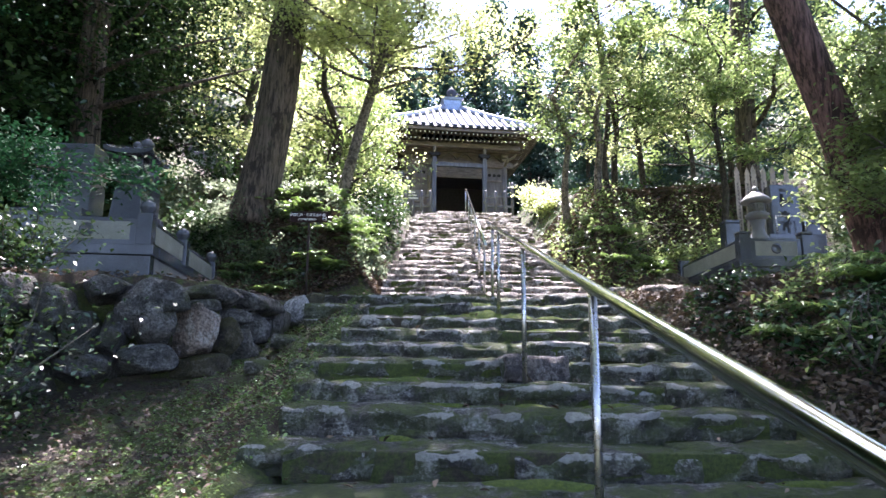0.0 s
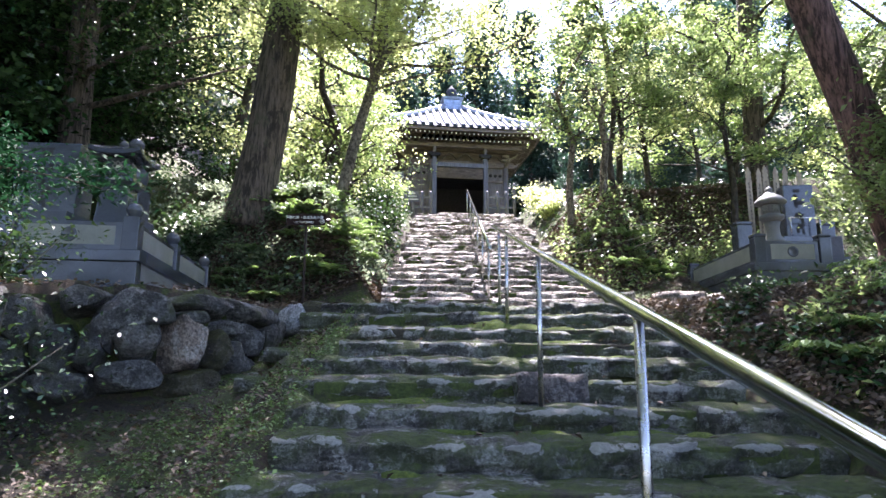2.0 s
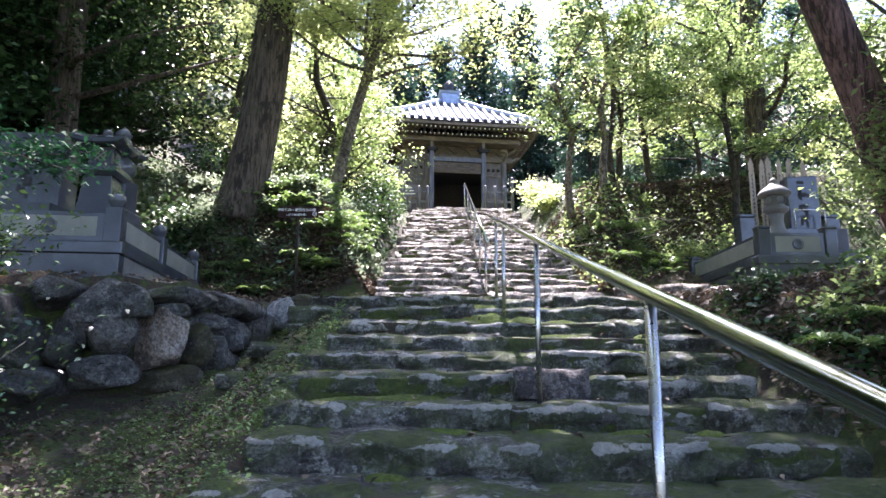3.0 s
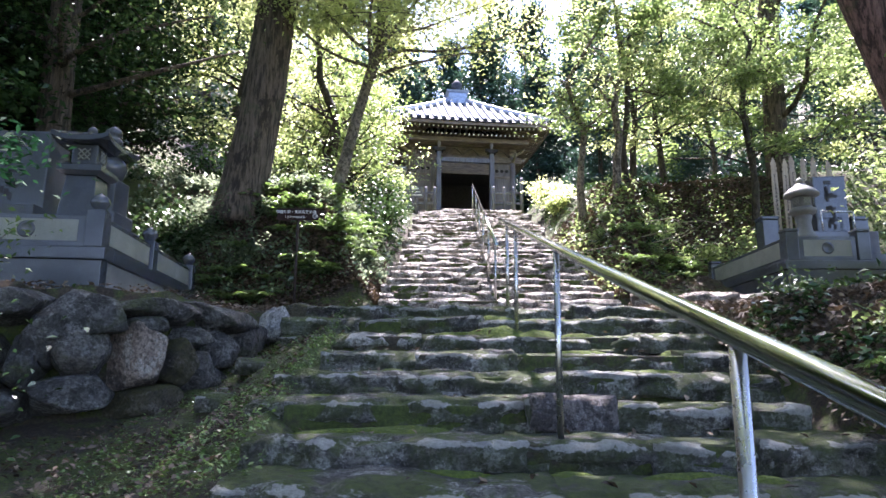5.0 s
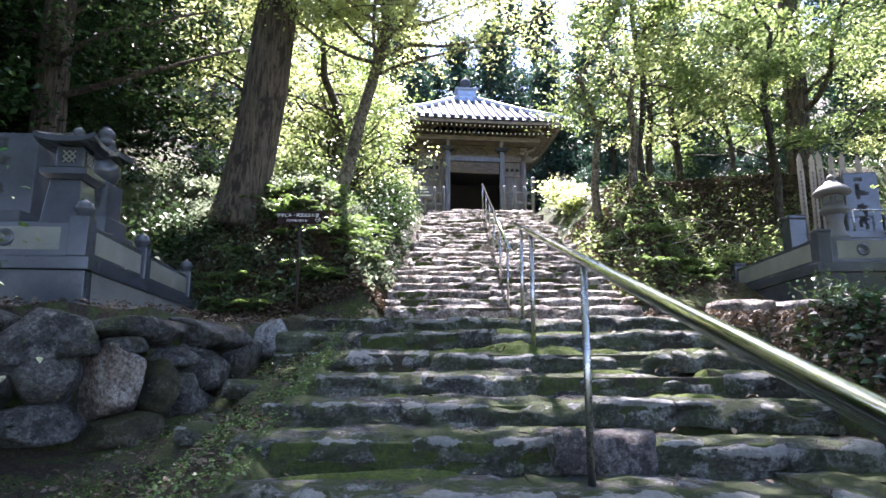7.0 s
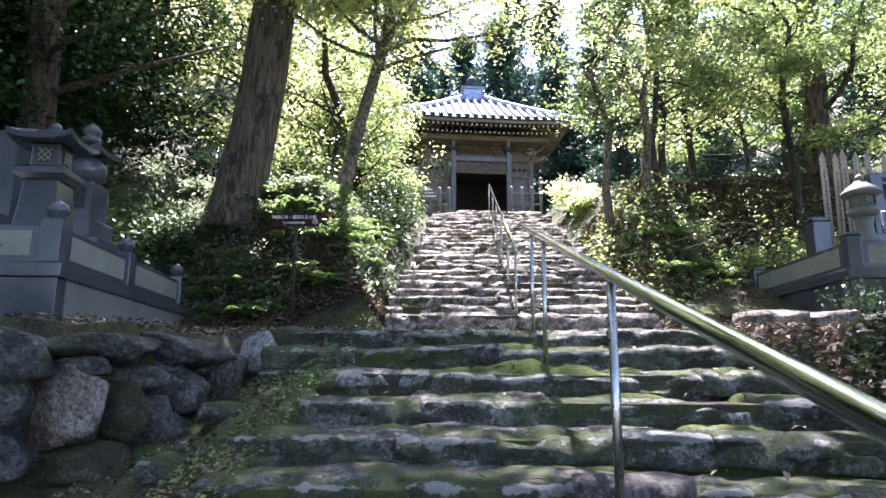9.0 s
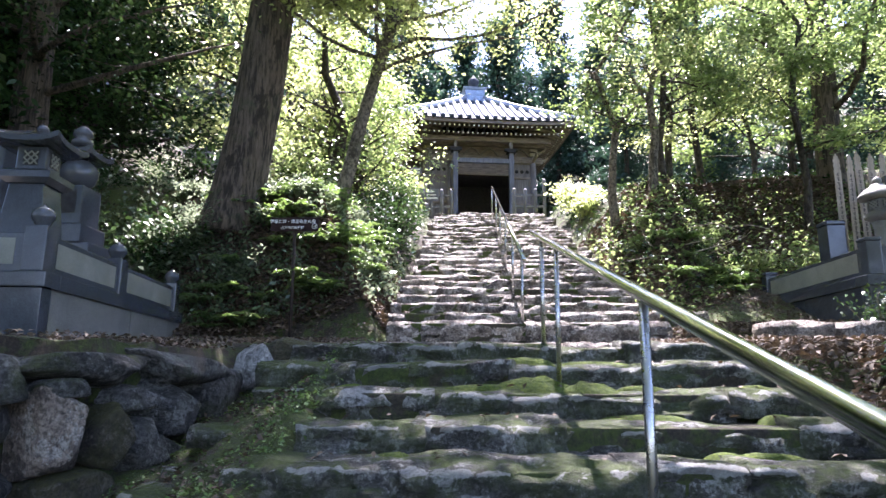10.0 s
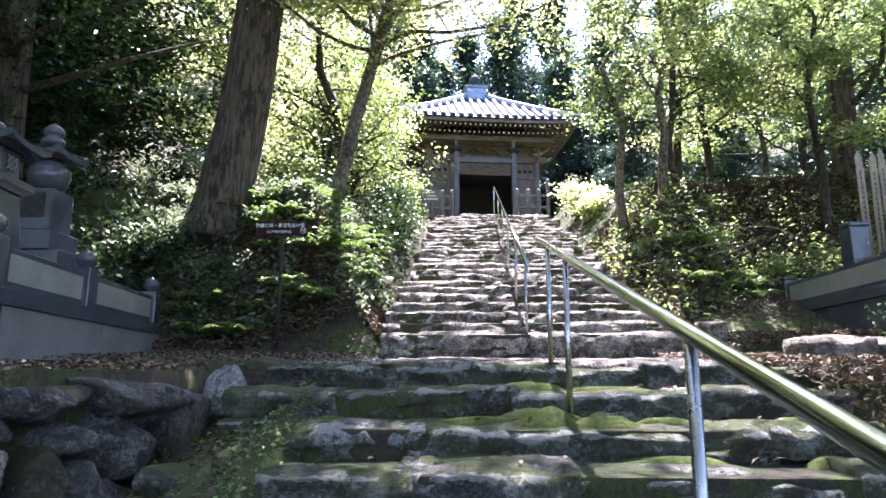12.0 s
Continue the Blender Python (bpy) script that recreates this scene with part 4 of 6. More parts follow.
def grave_enclosure(label, x0, x1, y0, y1, z0, ledge, top, posts, post_top, balls, side):
    """A raised granite plot: base slabs, a ledge, posts and inset panels round the front and the side that faces the steps."""
    ob = thing("grave_enclosure", label, "grave enclosure", ((x0 + x1) / 2, (y0 + y1) / 2, z0))
    off = Matrix.Translation((-(x0 + x1) / 2, -(y0 + y1) / 2, -z0))

    def add(name, bm, mat, lab="", sm=False, parent=None):
        bmesh.ops.transform(bm, matrix=off, verts=bm.verts[:])
        return part(name, bm, mat, parent or ob, lab, sm)
    sx = x1 if side > 0 else x0
    # base slabs with open joints
    n = 3
    for k in range(n):
        bm = bmesh.new()
        box(bm, (x0 + (x1 - x0) * k / n + 0.003, y0, z0 - 0.25), (x0 + (x1 - x0) * (k + 1) / n - 0.003, y0 + 0.16, ledge), 0.006)
        add("base_slab", bm, GRANITE, "polished dark grey slab")
    ys = [y0 + 0.163, (y0 + y1) / 2 + 0.1, y1]
    for a, b in zip(ys, ys[1:]):
        bm = bmesh.new()
        box(bm, (min(sx, sx - side * 0.16), a + 0.003, z0 - 0.25), (max(sx, sx - side * 0.16), b - 0.003, ledge), 0.006)
        add("base_slab", bm, GRANITE_ROUGH if side > 0 else GRANITE, "grey side slab")
    bm = bmesh.new()
    box(bm, (x0 + 0.1, y0 + 0.12, z0 - 0.25), (x1 - 0.1, y1, ledge - 0.01))
    add("filling", bm, GRANITE_ROUGH)
    bm = bmesh.new()
    box(bm, (x0 - 0.03, y0 - 0.03, ledge + 0.002), (x1 + 0.03, y0 + 0.22, ledge + 0.13), 0.012)
    add("ledge", bm, GRANITE)
    bm = bmesh.new()
    box(bm, (min(sx + side * 0.03, sx - side * 0.22), y0 + 0.223, ledge + 0.002), (max(sx + side * 0.03, sx - side * 0.22), y1 + 0.03, ledge + 0.13), 0.012)
    add("ledge", bm, GRANITE)
    lz = ledge + 0.132
    for px, py in posts:
        bm = bmesh.new()
        box(bm, (px - 0.09, py - 0.09, lz), (px + 0.09, py + 0.09, post_top), 0.012)
        p = add("post", bm, GRANITE)
        if balls:
            bm = bmesh.new()
            ball(bm, px, py, post_top - 0.004, 0.095)
            add("ball_finial", bm, GRANITE, "", True, p)
        else:
            bm = bmesh.new()
            box(bm, (px - 0.10, py - 0.10, post_top + 0.001), (px + 0.10, py + 0.10, post_top + 0.05), 0.02)
            add("cap", bm, GRANITE, "", False, p)
    for (ax, ay), (bx, by) in zip(posts, posts[1:]):
        along_x = abs(ax - bx) > abs(ay - by)
        if along_x:
            lo, hi = (min(ax, bx) + 0.093, ay - 0.06, lz), (max(ax, bx) - 0.093, ay + 0.06, top)
            plo, phi = (lo[0] + 0.07, ay - 0.064, lz + 0.06), (hi[0] - 0.07, ay - 0.058, top - 0.05)
        else:
            lo, hi = (ax - 0.06, min(ay, by) + 0.093, lz), (ax + 0.06, max(ay, by) - 0.093, top)
            e = ax + side * 0.061
            plo, phi = (min(e, e + side * 0.004), lo[1] + 0.07, lz + 0.06), (max(e, e + side * 0.004), hi[1] - 0.07, top - 0.05)
        bm = bmesh.new()
        box(bm, lo, hi, 0.01)
        p = add("panel", bm, GRANITE)
        bm = bmesh.new()
        box(bm, plo, phi, 0.0015)
        inset = add("inset", bm, GRANITE_PALE, "pale roughened field", False, p)
        if along_x:
            bm = bmesh.new()
            lathe(bm, [(0.085, 0), (0.085, 0.004), (0.06, 0.006), (0.055, 0.003)], 24)
            bmesh.ops.transform(bm, matrix=Matrix.Translation(((plo[0] + phi[0]) / 2, plo[1] - 0.001, (plo[2] + phi[2]) / 2)) @ Matrix.Rotation(math.pi / 2, 4, 'X'), verts=bm.verts[:])
            add("crest", bm, GRANITE, "round carved crest", True, p)
    return ob


plot = grave_enclosure("polished grey granite grave plot with ball finials on a boulder wall", -3.4, 0.11, -0.1, 3.4, 2.42, 2.90, 3.36,
                       [(-2.6, 0.0), (-1.3, 0.0), (0.0, 0.0), (0.0, 1.53), (0.0, 3.3)], 3.42, True, 1)
plot.matrix_basis = pose(-3.55, 7.63, 0, 0, 0, 6.5) @ plot.matrix_basis
grave_enclosure("polished grey granite grave plot on the bank beside the steps", 4.74, 7.7, 10.25, 13.1, 2.85, 3.30, 3.78,
                [(5.85, 10.35), (4.85, 10.35), (4.85, 13.0)], 3.84, False, -1)


def square_roof(bm, half, z, rise, thick, lift):
    """A stone roof with swept-up corners."""
    n = 8
    rings = []
    for f, dz in ((1.0, 0.0), (1.0, thick), (0.72, thick + rise * 0.38), (0.45, thick + rise * 0.72), (0.22, thick + rise)):
        ring = []
        for s in range(4):
            for k in range(n):
                u = 2 * k / n - 1
                p = Vector((u, -1, 0))
                p.rotate(Euler((0, 0, math.pi / 2 * s)))
                ring.append(bm.verts.new((p.x * half * f, p.y * half * f, z + dz + lift * f ** 3 * abs(u) ** 3)))
        rings.append(ring)
    for a, b in zip(rings, rings[1:]):
        for k in range(4 * n):
            bm.faces.new((a[k], a[(k + 1) % (4 * n)], b[(k + 1) % (4 * n)], b[k]))
    bm.faces.new(rings[0][::-1])
    bm.faces.new(rings[-1])


def lattice_window(parent, y, z, half, turn):
    """A dark sheet as a square opening's shade, behind a crossed stone grille."""
    bm = bmesh.new()
    box(bm, (-half, y - 0.004, z - half), (half, y + 0.004, z + half))
    w = part("window", bm, INK_AND_SHADE, parent, "dark sheet for the shaded opening")
    w.matrix_basis = pose(0, 0, 0, 0, 0, turn)
    bm = bmesh.new()
    e = half * 0.96
    for c in (-e, 0.0, e):
        lo, hi = max(-e, -e - c), min(e, e - c)
        if hi - lo > 0.01:
            tube(bm, [(lo, y - 0.008, z + lo + c), (hi, y - 0.008, z + hi + c)], [0.009, 0.009], 5)
            tube(bm, [(-lo, y - 0.010, z + lo + c), (-hi, y - 0.010, z + hi + c)], [0.009, 0.009], 5)
    part("grille", bm, GRANITE_PALE, w)


def square_lantern(at, turn, size):
    ob = thing("stone_lantern", "polished grey granite lantern with swept square roof", "stone lantern", at, turn)
    ob.scale = (size, size, size)
    bm = bmesh.new()
    box(bm, (-0.23, -0.23, 0), (0.23, 0.23, 0.60), 0.012, 0.22)
    part("pillar", bm, GRANITE, ob, "tapered polished pillar")
    bm = bmesh.new()
    lathe(bm, [(0.20, 0.60), (0.27, 0.65), (0.27, 0.72), (0.20, 0.76)], square=True)
    part("shelf", bm, GRANITE, ob)
    bm = bmesh.new()
    box(bm, (-0.155, -0.155, 0.761), (0.155, 0.155, 1.02), 0.015)
    body = part("fire_box", bm, GRANITE, ob)
    for turn in (0, 90, 180, 270):
        lattice_window(body, -0.158, 0.89, 0.075, turn)
    bm = bmesh.new()
    square_roof(bm, 0.35, 1.022, 0.14, 0.06, 0.06)
    part("roof", bm, GRANITE, ob, "stone roof with swept corners")
    bm = bmesh.new()
    ball(bm, 0, 0, 1.20, 0.065)
    part("jewel", bm, GRANITE, ob, "", True)
    return ob


square_lantern((-4.02, 8.16, 3.40), 6, 0.86)
# plinth on which the lantern stands inside the plot
for name, lo, hi, label in (("plinth", (-4.40, 7.86, 2.88), (-3.72, 8.50, 3.40), "grey granite plinth under the lantern"), ("plinth", (-5.1, 9.6, 3.1), (-4.30, 10.25, 3.72), "grey granite plinth under the five-ring stone"),
                            ("plinth", (-6.25, 8.9, 3.1), (-5.05, 10.1, 3.85), "stepped granite plinth under the gravestone"), ("plinth", (5.1, 10.6, 3.3), (5.65, 11.15, 3.86), "grey granite plinth under the round lantern"),
                            ("plinth", (5.85, 11.5, 3.3), (7.0, 12.5, 4.15), "granite plinth under the gravestone")):
    c = [(a + b) / 2 for a, b in zip(lo, hi)]
    bm = bmesh.new()
    box(bm, (lo[0] - c[0], lo[1] - c[1], 0), (hi[0] - c[0], hi[1] - c[1], (hi[2] - lo[2]) * 0.55), 0.012)
    box(bm, (lo[0] - c[0] + 0.06, lo[1] - c[1] + 0.06, (hi[2] - lo[2]) * 0.55 + 0.001), (hi[0] - c[0] - 0.06, hi[1] - c[1] - 0.06, hi[2] - lo[2]), 0.012)
    ob = part(name, bm, GRANITE)
    ob.location = (c[0], c[1], lo[2])
    tagged(ob, label, "plinth")

five = thing("five_ring_pagoda", "polished granite five-ring grave tower with a ball and roof", "grave tower", (-4.72, 9.9, 3.72))
bm = bmesh.new()
box(bm, (-0.26, -0.26, 0), (0.26, 0.26, 0.22), 0.015)
box(bm, (-0.20, -0.20, 0.221), (0.20, 0.20, 0.70), 0.02)
part("block", bm, GRANITE, five, "square base block")
bm = bmesh.new()
box(bm, (-0.13, -0.206, 0.36), (0.13, -0.202, 0.64), 0.001)
part("plaque", bm, INK_AND_SHADE, five, "dark framed plaque")
bm = bmesh.new()
lathe(bm, [(0.12, 0.70), (0.19, 0.75), (0.225, 0.86), (0.22, 0.95), (0.17, 1.03), (0.10, 1.06)], 24)
part("ball", bm, GRANITE, five, "", True)
bm = bmesh.new()
square_roof(bm, 0.27, 1.06, 0.13, 0.06, 0.06)
part("roof", bm, GRANITE, five)
bm = bmesh.new()
lathe(bm, [(0.10, 1.24), (0.13, 1.27), (0.12, 1.32), (0.07, 1.335), (0.115, 1.37), (0.12, 1.42), (0.07, 1.48), (0.01, 1.53)], 18)
part("finial", bm, GRANITE, five, "", True)


def gravestone(at, w, d, h, turn, label, marks, mat=GRANITE):
    ob = thing("gravestone", label, "gravestone", at, turn)
    bm = bmesh.new()
    box(bm, (-w / 2, -d / 2, 0), (w / 2, d / 2, h), 0.02)
    part("stone", bm, mat, ob, "polished upright stone")
    rng = random.Random(marks)
    for k in range(4):
        cz = h * (0.86 - 0.21 * k)
        bm = bmesh.new()
        for j in range(6):
            a = Vector((rng.uniform(-0.09, 0.05), 0, rng.uniform(-0.07, 0.06)))
            b = a + rng.choice((Vector((0.1, 0, 0.012)), Vector((0.03, 0, -0.09)), Vector((-0.03, 0, -0.08))))
            box(bm, (min(a.x, b.x) - 0.008, -d / 2 - 0.004, cz + min(a.z, b.z) - 0.008), (max(a.x, b.x) + 0.008, -d / 2 - 0.001, cz + max(a.z, b.z) + 0.008))
        tagged(part("carving", bm, INK_AND_SHADE, ob, "carved strokes"), kind="stuff")
    return ob


gravestone((-5.62, 9.45, 3.85), 0.86, 0.5, 1.05, 4, "tall polished grey gravestone with carved strokes", 4)
gravestone((6.42, 12.0, 4.15), 0.52, 0.3, 1.02, -6, "upright polished gravestone with carved strokes", 7)
# steel frame with flower holders before the gravestone
frame_stand = thing("steel_frame", "thin steel rail frame before the gravestone", "rail", (6.35, 11.62, 4.15))
for pts in ([(-0.26, 0, 0), (-0.26, 0, 0.34)], [(0.26, 0, 0), (0.26, 0, 0.34)], [(-0.26, 0, 0.34), (0.26, 0, 0.34)]):
    bm = bmesh.new()
    tube(bm, pts, [0.014] * 2, 8)
    part("bar", bm, STEEL, frame_stand, "", True)
tall = thing("corner_post", "square grey granite post behind the grave plot", "post", (5.6, 12.45, 3.3))
bm = bmesh.new()
box(bm, (-0.14, -0.14, 0), (0.14, 0.14, 1.22), 0.012)
box(bm, (-0.15, -0.15, 1.221), (0.15, 0.15, 1.29), 0.02)
part("shaft", bm, GRANITE, tall)
tall2 = copy_thing(tall, pose(7.15, 12.45, 3.3))

lamp = thing("stone_lantern", "round-hatted weathered granite lantern on a waisted pillar", "stone lantern", (5.38, 10.88, 3.86))
bm = bmesh.new()
lathe(bm, [(0.18, 0), (0.165, 0.05), (0.11, 0.13), (0.098, 0.25), (0.125, 0.36)], 22)
part("pillar", bm, GRANITE_ROUGH, lamp, "", True)
bm = bmesh.new()
lathe(bm, [(0.12, 0.36), (0.19, 0.41), (0.195, 0.46), (0.14, 0.49)], 22)
part("shelf", bm, GRANITE_ROUGH, lamp, "", True)
bm = bmesh.new()
lathe(bm, [(0.135, 0.49), (0.145, 0.55), (0.142, 0.63), (0.12, 0.66)], 12)
body = part("fire_box", bm, GRANITE_ROUGH, lamp)
for turn in (0, 60, -60, 180):
    lattice_window(body, -0.144, 0.575, 0.05, turn)
bm = bmesh.new()
lathe(bm, [(0.15, 0.655), (0.25, 0.675), (0.245, 0.71), (0.17, 0.785), (0.10, 0.83), (0.075, 0.86)], 26)
part("hat", bm, GRANITE_ROUGH, lamp, "round domed hat", True)
bm = bmesh.new()
ball(bm, 0, 0, 0.86, 0.055)
part("jewel", bm, GRANITE_ROUGH, lamp, "", True)

# tall wooden memorial boards behind the grave
proto = None
for k, (x, z, lean) in enumerate(((5.93, 5.78, 0.0), (6.10, 5.76, 1.0), (6.30, 5.82, -1.0), (6.45, 5.78, 0.5), (6.60, 5.80, 1.5), (7.0, 5.74, -2.0))):
    ob = thing("memorial_board", "tall grey wooden memorial board with a notched head and ink writing", "memorial board", (x, 12.68, z - 2.25), 0.0, "memorial boards behind the grave")
    bm = bmesh.new()
    box(bm, (-0.055, -0.008, 0), (0.055, 0.008, 1.98), 0.003)
    for j, (w, z0, z1) in enumerate(((0.043, 1.981, 2.02), (0.055, 2.021, 2.07), (0.042, 2.071, 2.10), (0.052, 2.101, 2.16), (0.032, 2.161, 2.21), (0.014, 2.211, 2.25))):
        box(bm, (-w, -0.008, z0), (w, 0.008, z1), 0.003)
    part("board", bm, WOOD_PALE, ob)
    rng = random.Random(k)
    bm = bmesh.new()
    z = 1.92
    while z > 0.6:
        for j in range(3):
            zz = z - j * 0.022
            a = rng.uniform(-0.032, -0.012)
            box(bm, (a, -0.0105, zz), (a + rng.uniform(0.03, 0.045), -0.0085, zz + 0.007))
        box(bm, (-0.004, -0.0105, z - 0.05), (0.005, -0.0085, z + 0.008))
        z -= 0.078
    tagged(part("writing", bm, INK_AND_SHADE, ob, "column of black brush writing"), kind="stuff")
    ob.rotation_euler = (0, radians(lean), 0)

# ---- direction sign ----
sign = thing("direction_sign", "dark brown direction sign with white writing on a slim post", "sign", (-2.255, 10.7, 2.62))
bm = bmesh.new()
tube(bm, [(0, 0.02, -0.15), (0, 0.02, 1.62)], [0.02, 0.02], 12)
part("post", bm, SIGN_POST, sign, "", True)
bm = bmesh.new()
box(bm, (-0.315, -0.012, 1.455), (0.315, 0.0, 1.64), 0.006)
board = part("board", bm, SIGN_BROWN, sign)


def lettering(text, size, at, parent, mat, mid=True):
    cu = bpy.data.curves.new("writing", 'FONT')
    cu.body, cu.size, cu.extrude = text, size, 0.0006
    cu.align_x = 'CENTER' if mid else 'LEFT'
    tmp = bpy.data.objects.new("writing", cu)
    scene.collection.objects.link(tmp)
    me = bpy.data.meshes.new_from_object(tmp.evaluated_get(bpy.context.evaluated_depsgraph_get()))
    bpy.data.objects.remove(tmp)
    me.materials.append(mat)
    ob = new("writing", me)
    ob.parent = parent
    ob.matrix_basis = pose(*at, 90, 0, 0)
    return ob


lettering("伊藤仁斉・東涯先生の墓", 0.055, (-0.025, -0.0135, 1.565), board, WHITE_PAINT)
lettering("（江戸時代儒学者）", 0.040, (-0.03, -0.0135, 1.490), board, WHITE_PAINT)
bm = bmesh.new()
for k in range(20):
    a, b = 2 * math.pi * k / 20, 2 * math.pi * (k + 1) / 20
    tube(bm, [(0.262 + 0.034 * math.cos(a), -0.0135, 1.52 + 0.034 * math.sin(a)), (0.262 + 0.034 * math.cos(b), -0.0135, 1.52 + 0.034 * math.sin(b))], [0.0035] * 2, 5)
for a, b in (((0.24, 1.52), (0.284, 1.52)), ((0.284, 1.52), (0.266, 1.538)), ((0.284, 1.52), (0.266, 1.502))):
    tube(bm, [(a[0], -0.0135, a[1]), (b[0], -0.0135, b[1])], [0.004] * 2, 5)
part("arrow", bm, WHITE_PAINT, board, "white arrow in a ring")

# ---- leaves, trees and undergrowth ----
NP = np.random.default_rng(5)


def leaf_mesh(name, mat, centres, length, width, tilt=0.6, droop=0.25, dirs=None):
    """Many small folded leaves in one mesh: each a bent blade of its own."""
    n = len(centres)
    ang = NP.uniform(0, 2 * np.pi, n)
    if dirs is None:
        d = np.stack([np.cos(ang), np.sin(ang), NP.normal(-droop, 0.35, n)], -1)
    else:
        d = dirs + NP.normal(0, 0.25, (n, 3))
    d /= np.linalg.norm(d, axis=1)[:, None]
    up = np.stack([NP.normal(0, tilt, n), NP.normal(0, tilt, n), np.ones(n)], -1)
    s = np.cross(d, up)
    s /= np.linalg.norm(s, axis=1)[:, None] + 1e-9
    nrm = np.cross(s, d)
    L = (length * NP.uniform(0.6, 1.25, n))[:, None]
    W = L * (width / length)
    base = centres - d * L * 0.5
    tip = centres + d * L * 0.5 - nrm * L * 0.12
    mid = centres - d * L * 0.05
    left, right = mid + s * W * 0.5 + nrm * W * 0.18, mid - s * W * 0.5 + nrm * W * 0.18
    co = np.stack([base, right, tip, left], 1).reshape(-1, 3).astype(np.float32)
    me = bpy.data.meshes.new(name)
    me.vertices.add(4 * n)
    me.vertices.foreach_set("co", co.ravel())
    me.loops.add(4 * n)
    me.loops.foreach_set("vertex_index", np.arange(4 * n, dtype=np.int32))
    me.polygons.add(n)
    me.polygons.foreach_set("loop_start", np.arange(0, 4 * n, 4, dtype=np.int32))
    me.update(calc_edges=True)
    me.materials.append(mat)
    return me


def clumps(points, per, spread, flat=0.6):
    """Leaf places scattered in soft clumps round the given points."""
    p = np.repeat(np.asarray(points, float), per, axis=0)
    off = NP.normal(0, 1, p.shape) * spread
    off[:, 2] *= flat
    return p + off


# places on the ground that sunbeams reach through open gaps in the crowns: x, y, z, width of the beam
SUN_SPOTS = np.array([(-4.35, 12.0, 4.75, 0.42), (-4.05, 11.9, 4.7, 0.36), (-4.6, 11.8, 4.45, 0.3), (-2.64, 11.3, 3.95, 0.16), (-2.24, 11.3, 3.5, 0.15), (-2.9, 11.3, 3.35, 0.12), (-1.75, 11.3, 2.95, 0.22),
                      (-1.5, 11.7, 3.4, 0.2), (-1.9, 12.0, 4.0, 0.14), (-1.3, 10.9, 2.85, 0.22), (-0.7, 9.4, 2.55, 0.3), (0.0, 9.9, 2.6, 0.3), (1.6, 10.0, 2.6, 0.35), (2.6, 9.3, 2.6, 0.22), (3.1, 11.6, 3.2, 0.2),
                      (4.85, 11.4, 3.2, 0.12), (-4.3, 7.62, 2.75, 0.10), (-4.7, 7.6, 2.95, 0.12), (-4.05, 8.0, 3.7, 0.09), (5.6, 10.3, 3.4, 0.22), (-3.3, 13.0, 6.2, 0.3), (-2.7, 13.6, 6.0, 0.35),
                      (-2.5, 11.2, 3.3, 0.6), (-3.2, 11.3, 3.5, 0.6), (-1.7, 11.3, 3.6, 0.5), (3.4, 12.4, 3.8, 0.6), (4.4, 13.6, 4.6, 0.6)]
                     + [(x, y, 2.9 + 0.4 * (y - 10.45), 0.7) for x in (-0.3, 0.7, 1.7) for y in (10.6, 12.4, 14.2, 16.0, 18.0, 20.0)])


for k in range(130):
    side = RNG.random()
    if side < 0.5:
        x, y = RNG.uniform(2.4, 7.0), RNG.uniform(10.4, 15.5)
    elif side < 0.88:
        x, y = RNG.uniform(-4.8, -1.1), RNG.uniform(10.8, 14.0)
    else:
        x, y = RNG.uniform(-6.0, -3.6), RNG.uniform(7.4, 10.0)
    SUN_SPOTS = np.vstack([SUN_SPOTS, (x, y, gz(x, y) + RNG.uniform(0.1, 0.6), RNG.uniform(0.06, 0.26))])


def shaded(c, at):
    """Which leaves lie outside the open gaps."""
    w = c + np.array(at)
    to_sun = np.array(SUN_TO)
    ok = np.ones(len(c), bool)
    for gx, gy, gz0, r in SUN_SPOTS:
        d = w - (gx, gy, gz0)
        along = d @ to_sun
        off = np.linalg.norm(d - along[:, None] * to_sun, axis=1)
        thin = 1.0 if r < 0.45 else 0.7
        ok &= ~((along > 0.9) & (off < r * NP.uniform(0.75, 1.25, len(c))) & (NP.uniform(0, 1, len(c)) < thin))
    return ok


def limb_points(start, direction, length, rng, steps=6, lift=0.1, wander=0.22):
    p, d = Vector(start), Vector(direction).normalized()
    pts = [p.copy()]
    for k in range(steps):
        d = (d + Vector((rng.gauss(0, wander), rng.gauss(0, wander), rng.gauss(lift, wander * 0.6)))).normalized()
        p = p + d * (length / steps)
        pts.append(p.copy())
    return pts


